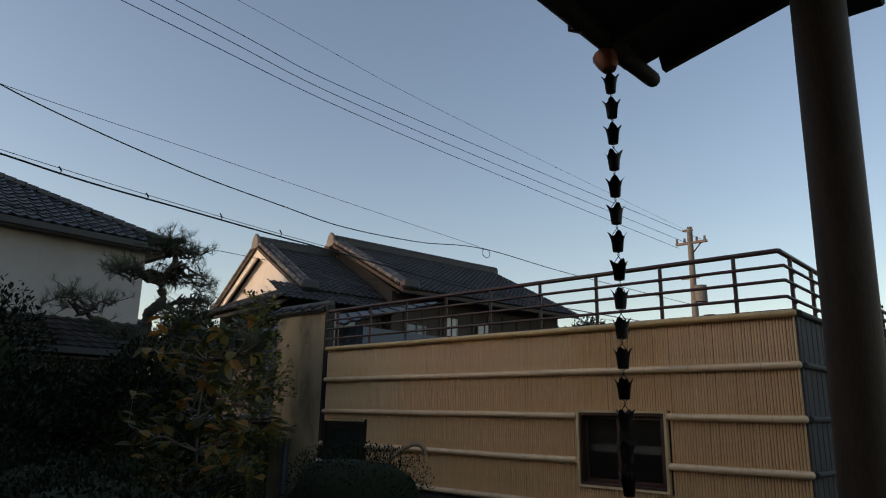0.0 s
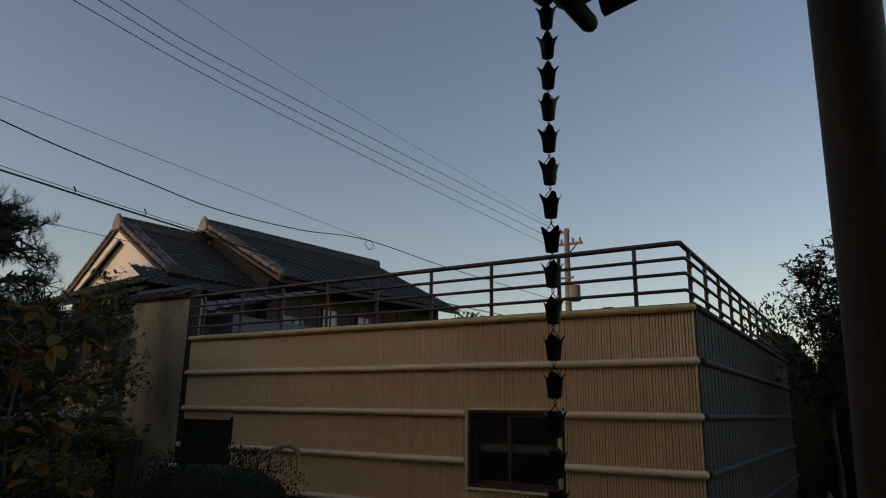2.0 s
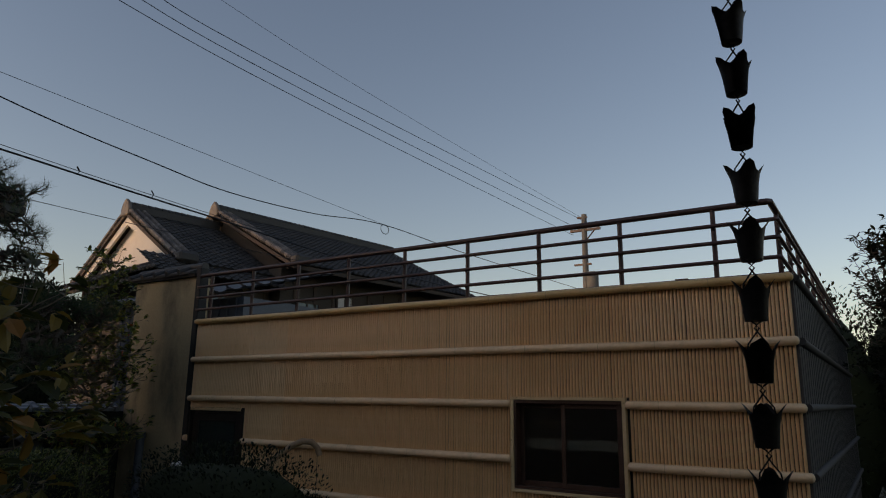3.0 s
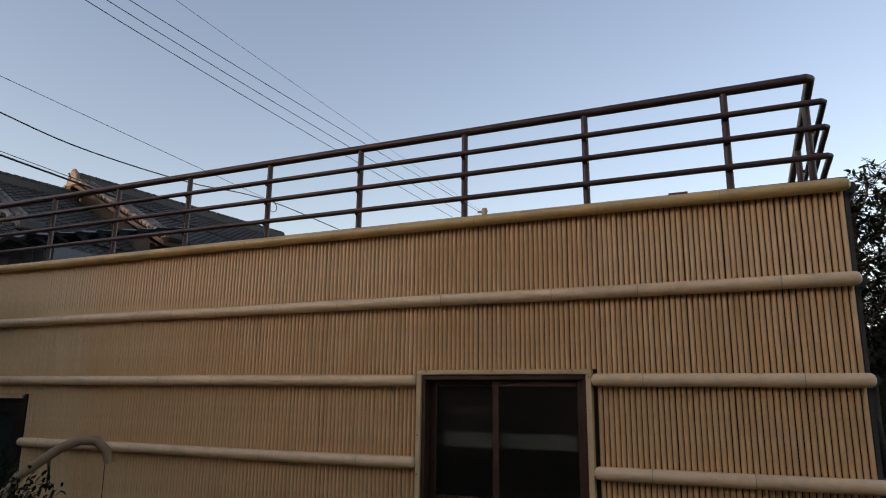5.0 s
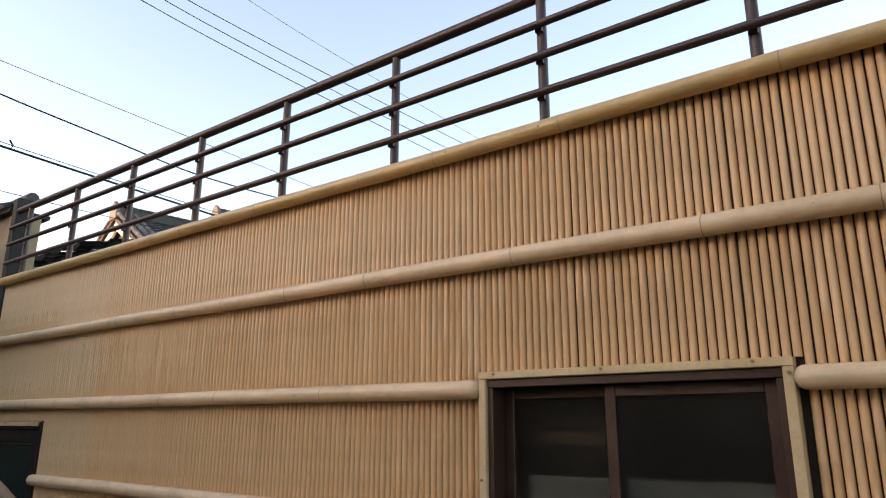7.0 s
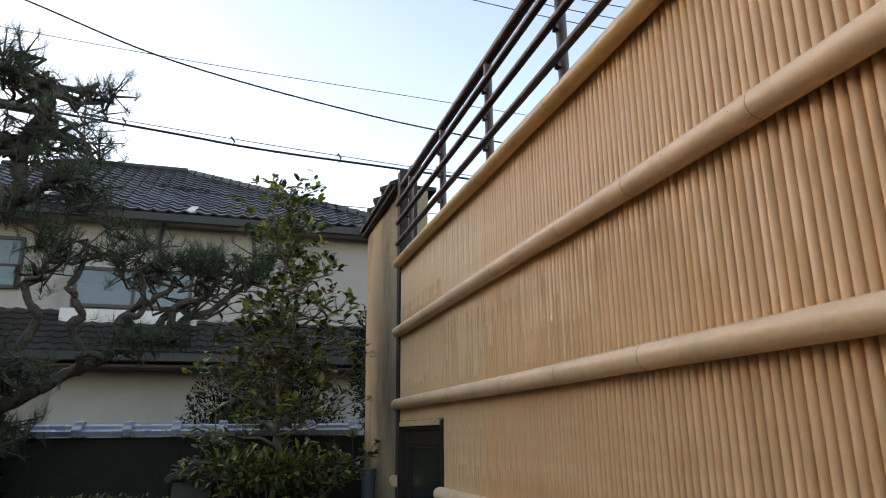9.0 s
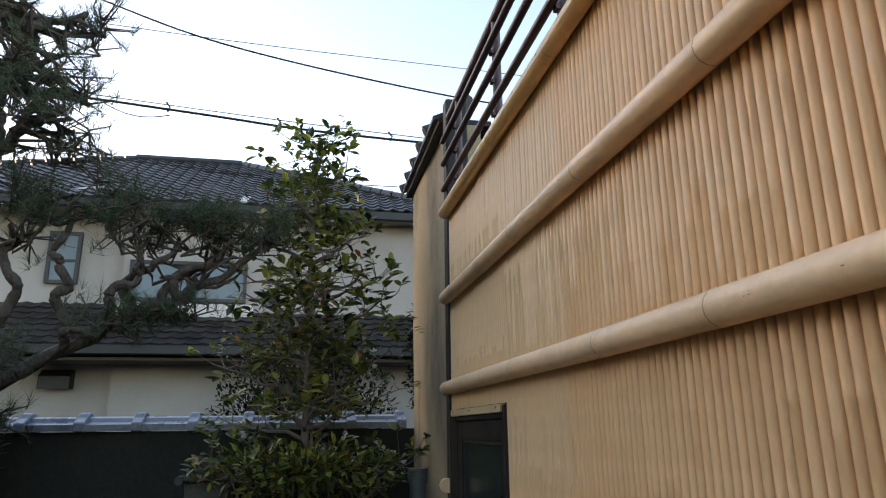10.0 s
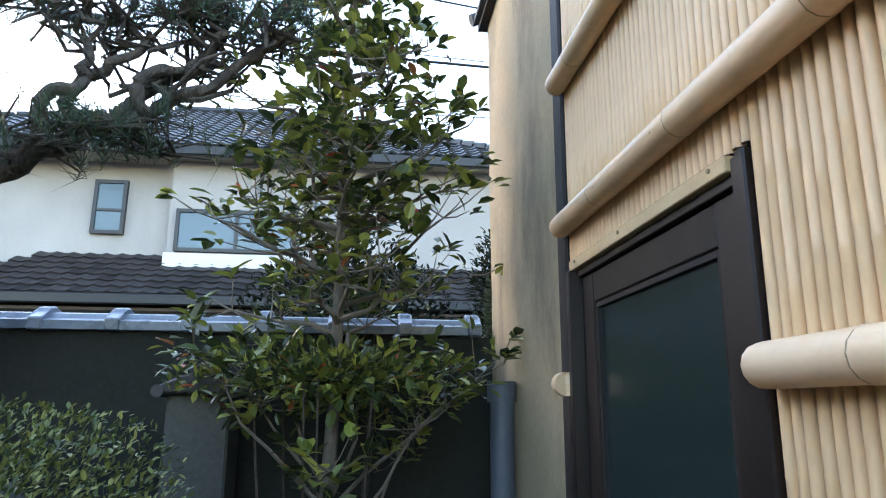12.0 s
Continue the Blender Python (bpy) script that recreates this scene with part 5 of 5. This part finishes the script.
for i in range(150):
    a = 6.283 * i / 150
    d = 95 + rnd.uniform(-12, 12)
    bmesh.ops.create_icosphere(line, subdivisions=2, radius=1.0, matrix=Matrix.Translation((d * math.cos(a), d * math.sin(a), 0.5)) @ Matrix.Diagonal((rnd.uniform(2.5, 5), rnd.uniform(2.5, 5), rnd.uniform(2.5, 5.5), 1)))
for v in line.verts:
    v.co += Vector((noise.noise(v.co * 0.6), noise.noise(v.co * 0.6 + Vector((9, 0, 0))), noise.noise(v.co * 0.6 + Vector((0, 9, 0))))) * 0.9
solo("backdrop", line, LEAF_SHADED, "distant line of dark trees round the horizon", "tree line", "structure")

pipe = thing("downpipe", (-6.29, -0.030, 0.0), "grey-blue plastic downpipe standing against the plaster wall", "pipe")
part("pipe", tube(bmesh.new(), [(-6.29, -0.030, 0.0), (-6.29, -0.030, 1.46)], 0.042, 16), BLUE_METAL, pipe, smooth=True)
part("collar", tube(bmesh.new(), [(-6.29, -0.030, 1.43), (-6.29, -0.030, 1.50)], 0.050, 16), BLUE_METAL, pipe, smooth=True)

# bent bamboo spout and white-capped stake by the small shrub
spout = thing("bamboo_spout", (-3.3, -1.1, 0.0), "bent weathered bamboo pole tied with string", "garden ornament")
part("pole", tube(bmesh.new(), [(-3.42, -1.22, 0.0), (-3.36, -1.14, 1.2), (-3.27, -1.02, 1.43), (-3.16, -0.93, 1.54), (-3.10, -0.88, 1.575), (-3.05, -0.84, 1.57), (-3.02, -0.81, 1.53), (-3.005, -0.80, 1.475)], [0.02, 0.02, 0.021, 0.021, 0.022, 0.022, 0.021, 0.020], 12), BENT, spout, smooth=True)
part("string", tubes(*[([(-3.20 + 0.01 * k, -0.955, 1.515 - 0.004 * k), (-3.19 + 0.008 * k, -0.95, 1.44 - 0.02 * k), (-3.195, -0.945, 1.36)], 0.0022) for k in range(3)], ([(-3.02, -0.81, 1.52), (-3.015, -0.81, 1.30), (-3.02, -0.815, 1.05)], 0.002), n=5), BLACK_WOOD, spout)
stake = thing("garden_stake", (-4.20, -1.10, 0.0), "thin dark stake with a white enamel cap", "garden light")
part("stem", tube(bmesh.new(), [(-4.20, -1.10, 0.0), (-4.20, -1.10, 1.36)], 0.014, 8), BLACK_WOOD, stake)
capm = bmesh.new()
bmesh.ops.create_uvsphere(capm, u_segments=16, v_segments=8, radius=0.042, matrix=Matrix.Translation((-4.20, -1.10, 1.365)) @ Matrix.Diagonal((1, 1, 0.75, 1)))
part("cap", capm, WHITE_CAP, stake, "white domed cap", smooth=True)

# ---- bamboo pipes of the annex wall ----
def pipe_mesh(h, seed):
    """A half-round bamboo pipe with faint nodes, height h."""
    rnd = random.Random(seed)
    zs = [(0.0, 1.0)]
    z = rnd.uniform(0.1, 0.3)
    while z < h - 0.06:
        zs += [(z - 0.003, 1.0), (z, 1.05), (z + 0.003, 1.0)]
        z += rnd.uniform(0.28, 0.5)
    zs = zs[:10] + [(h - 0.007, 1.0), (h, 0.72)]
    r, k = 0.0099, 6
    vs = [(-math.cos(math.pi * i / k) * r * f, -math.sin(math.pi * i / k) * r * f * 1.4, z) for z, f in zs for i in range(k + 1)]
    fs = [(a * (k + 1) + i, a * (k + 1) + i + 1, (a + 1) * (k + 1) + i + 1, (a + 1) * (k + 1) + i) for a in range(len(zs) - 1) for i in range(k)]
    fs.append(tuple((len(zs) - 1) * (k + 1) + i for i in range(k + 1)))
    me = bpy.data.meshes.new("bamboo_pipe")
    me.from_pydata(vs, [], fs)
    me.materials.append(PIPE)
    me.shade_smooth()
    me.set_sharp_from_angle(angle=radians(50))
    return me


FULL = [pipe_mesh(2.632 - 1.05, 100 + i) for i in range(6)]
OVER_WIN = [pipe_mesh(2.632 - WZ1 - 0.003, 110 + i) for i in range(3)]
UNDER_WIN = [pipe_mesh(WZ0 - 1.053, 120 + i) for i in range(2)]
OVER_DOOR = [pipe_mesh(2.632 - DZ1 - 0.008, 130 + i) for i in range(3)]
rnd = random.Random(90)
PALE_TO = -4.24
x, count = XL + 0.016, 0
while x < 0.010:
    at = [(FULL, 1.05)]
    if WX0 - 0.014 < x < WX1 + 0.014:
        at = [(OVER_WIN, WZ1 + 0.003), (UNDER_WIN, 1.05)]
    elif x < DX1 + 0.014:
        at = [(OVER_DOOR, DZ1 + 0.008)]
    for meshes, z in at:
        ob = new("bamboo_pipe", rnd.choice(meshes))
        if x < PALE_TO:
            ob.material_slots[0].link = "OBJECT"
            ob.material_slots[0].material = PIPE_PALE
        ob.parent = wall_south
        ob.location = (x, 0.011 + rnd.uniform(-0.0015, 0.0015), z + rnd.uniform(-0.003, 0))
        ob.rotation_euler = (0, rnd.gauss(0, 0.0003), 0)
    count += 1
    x += 0.0232 + (0.0016 if count % 19 == 0 else 0) + rnd.uniform(-0.0004, 0.0004)
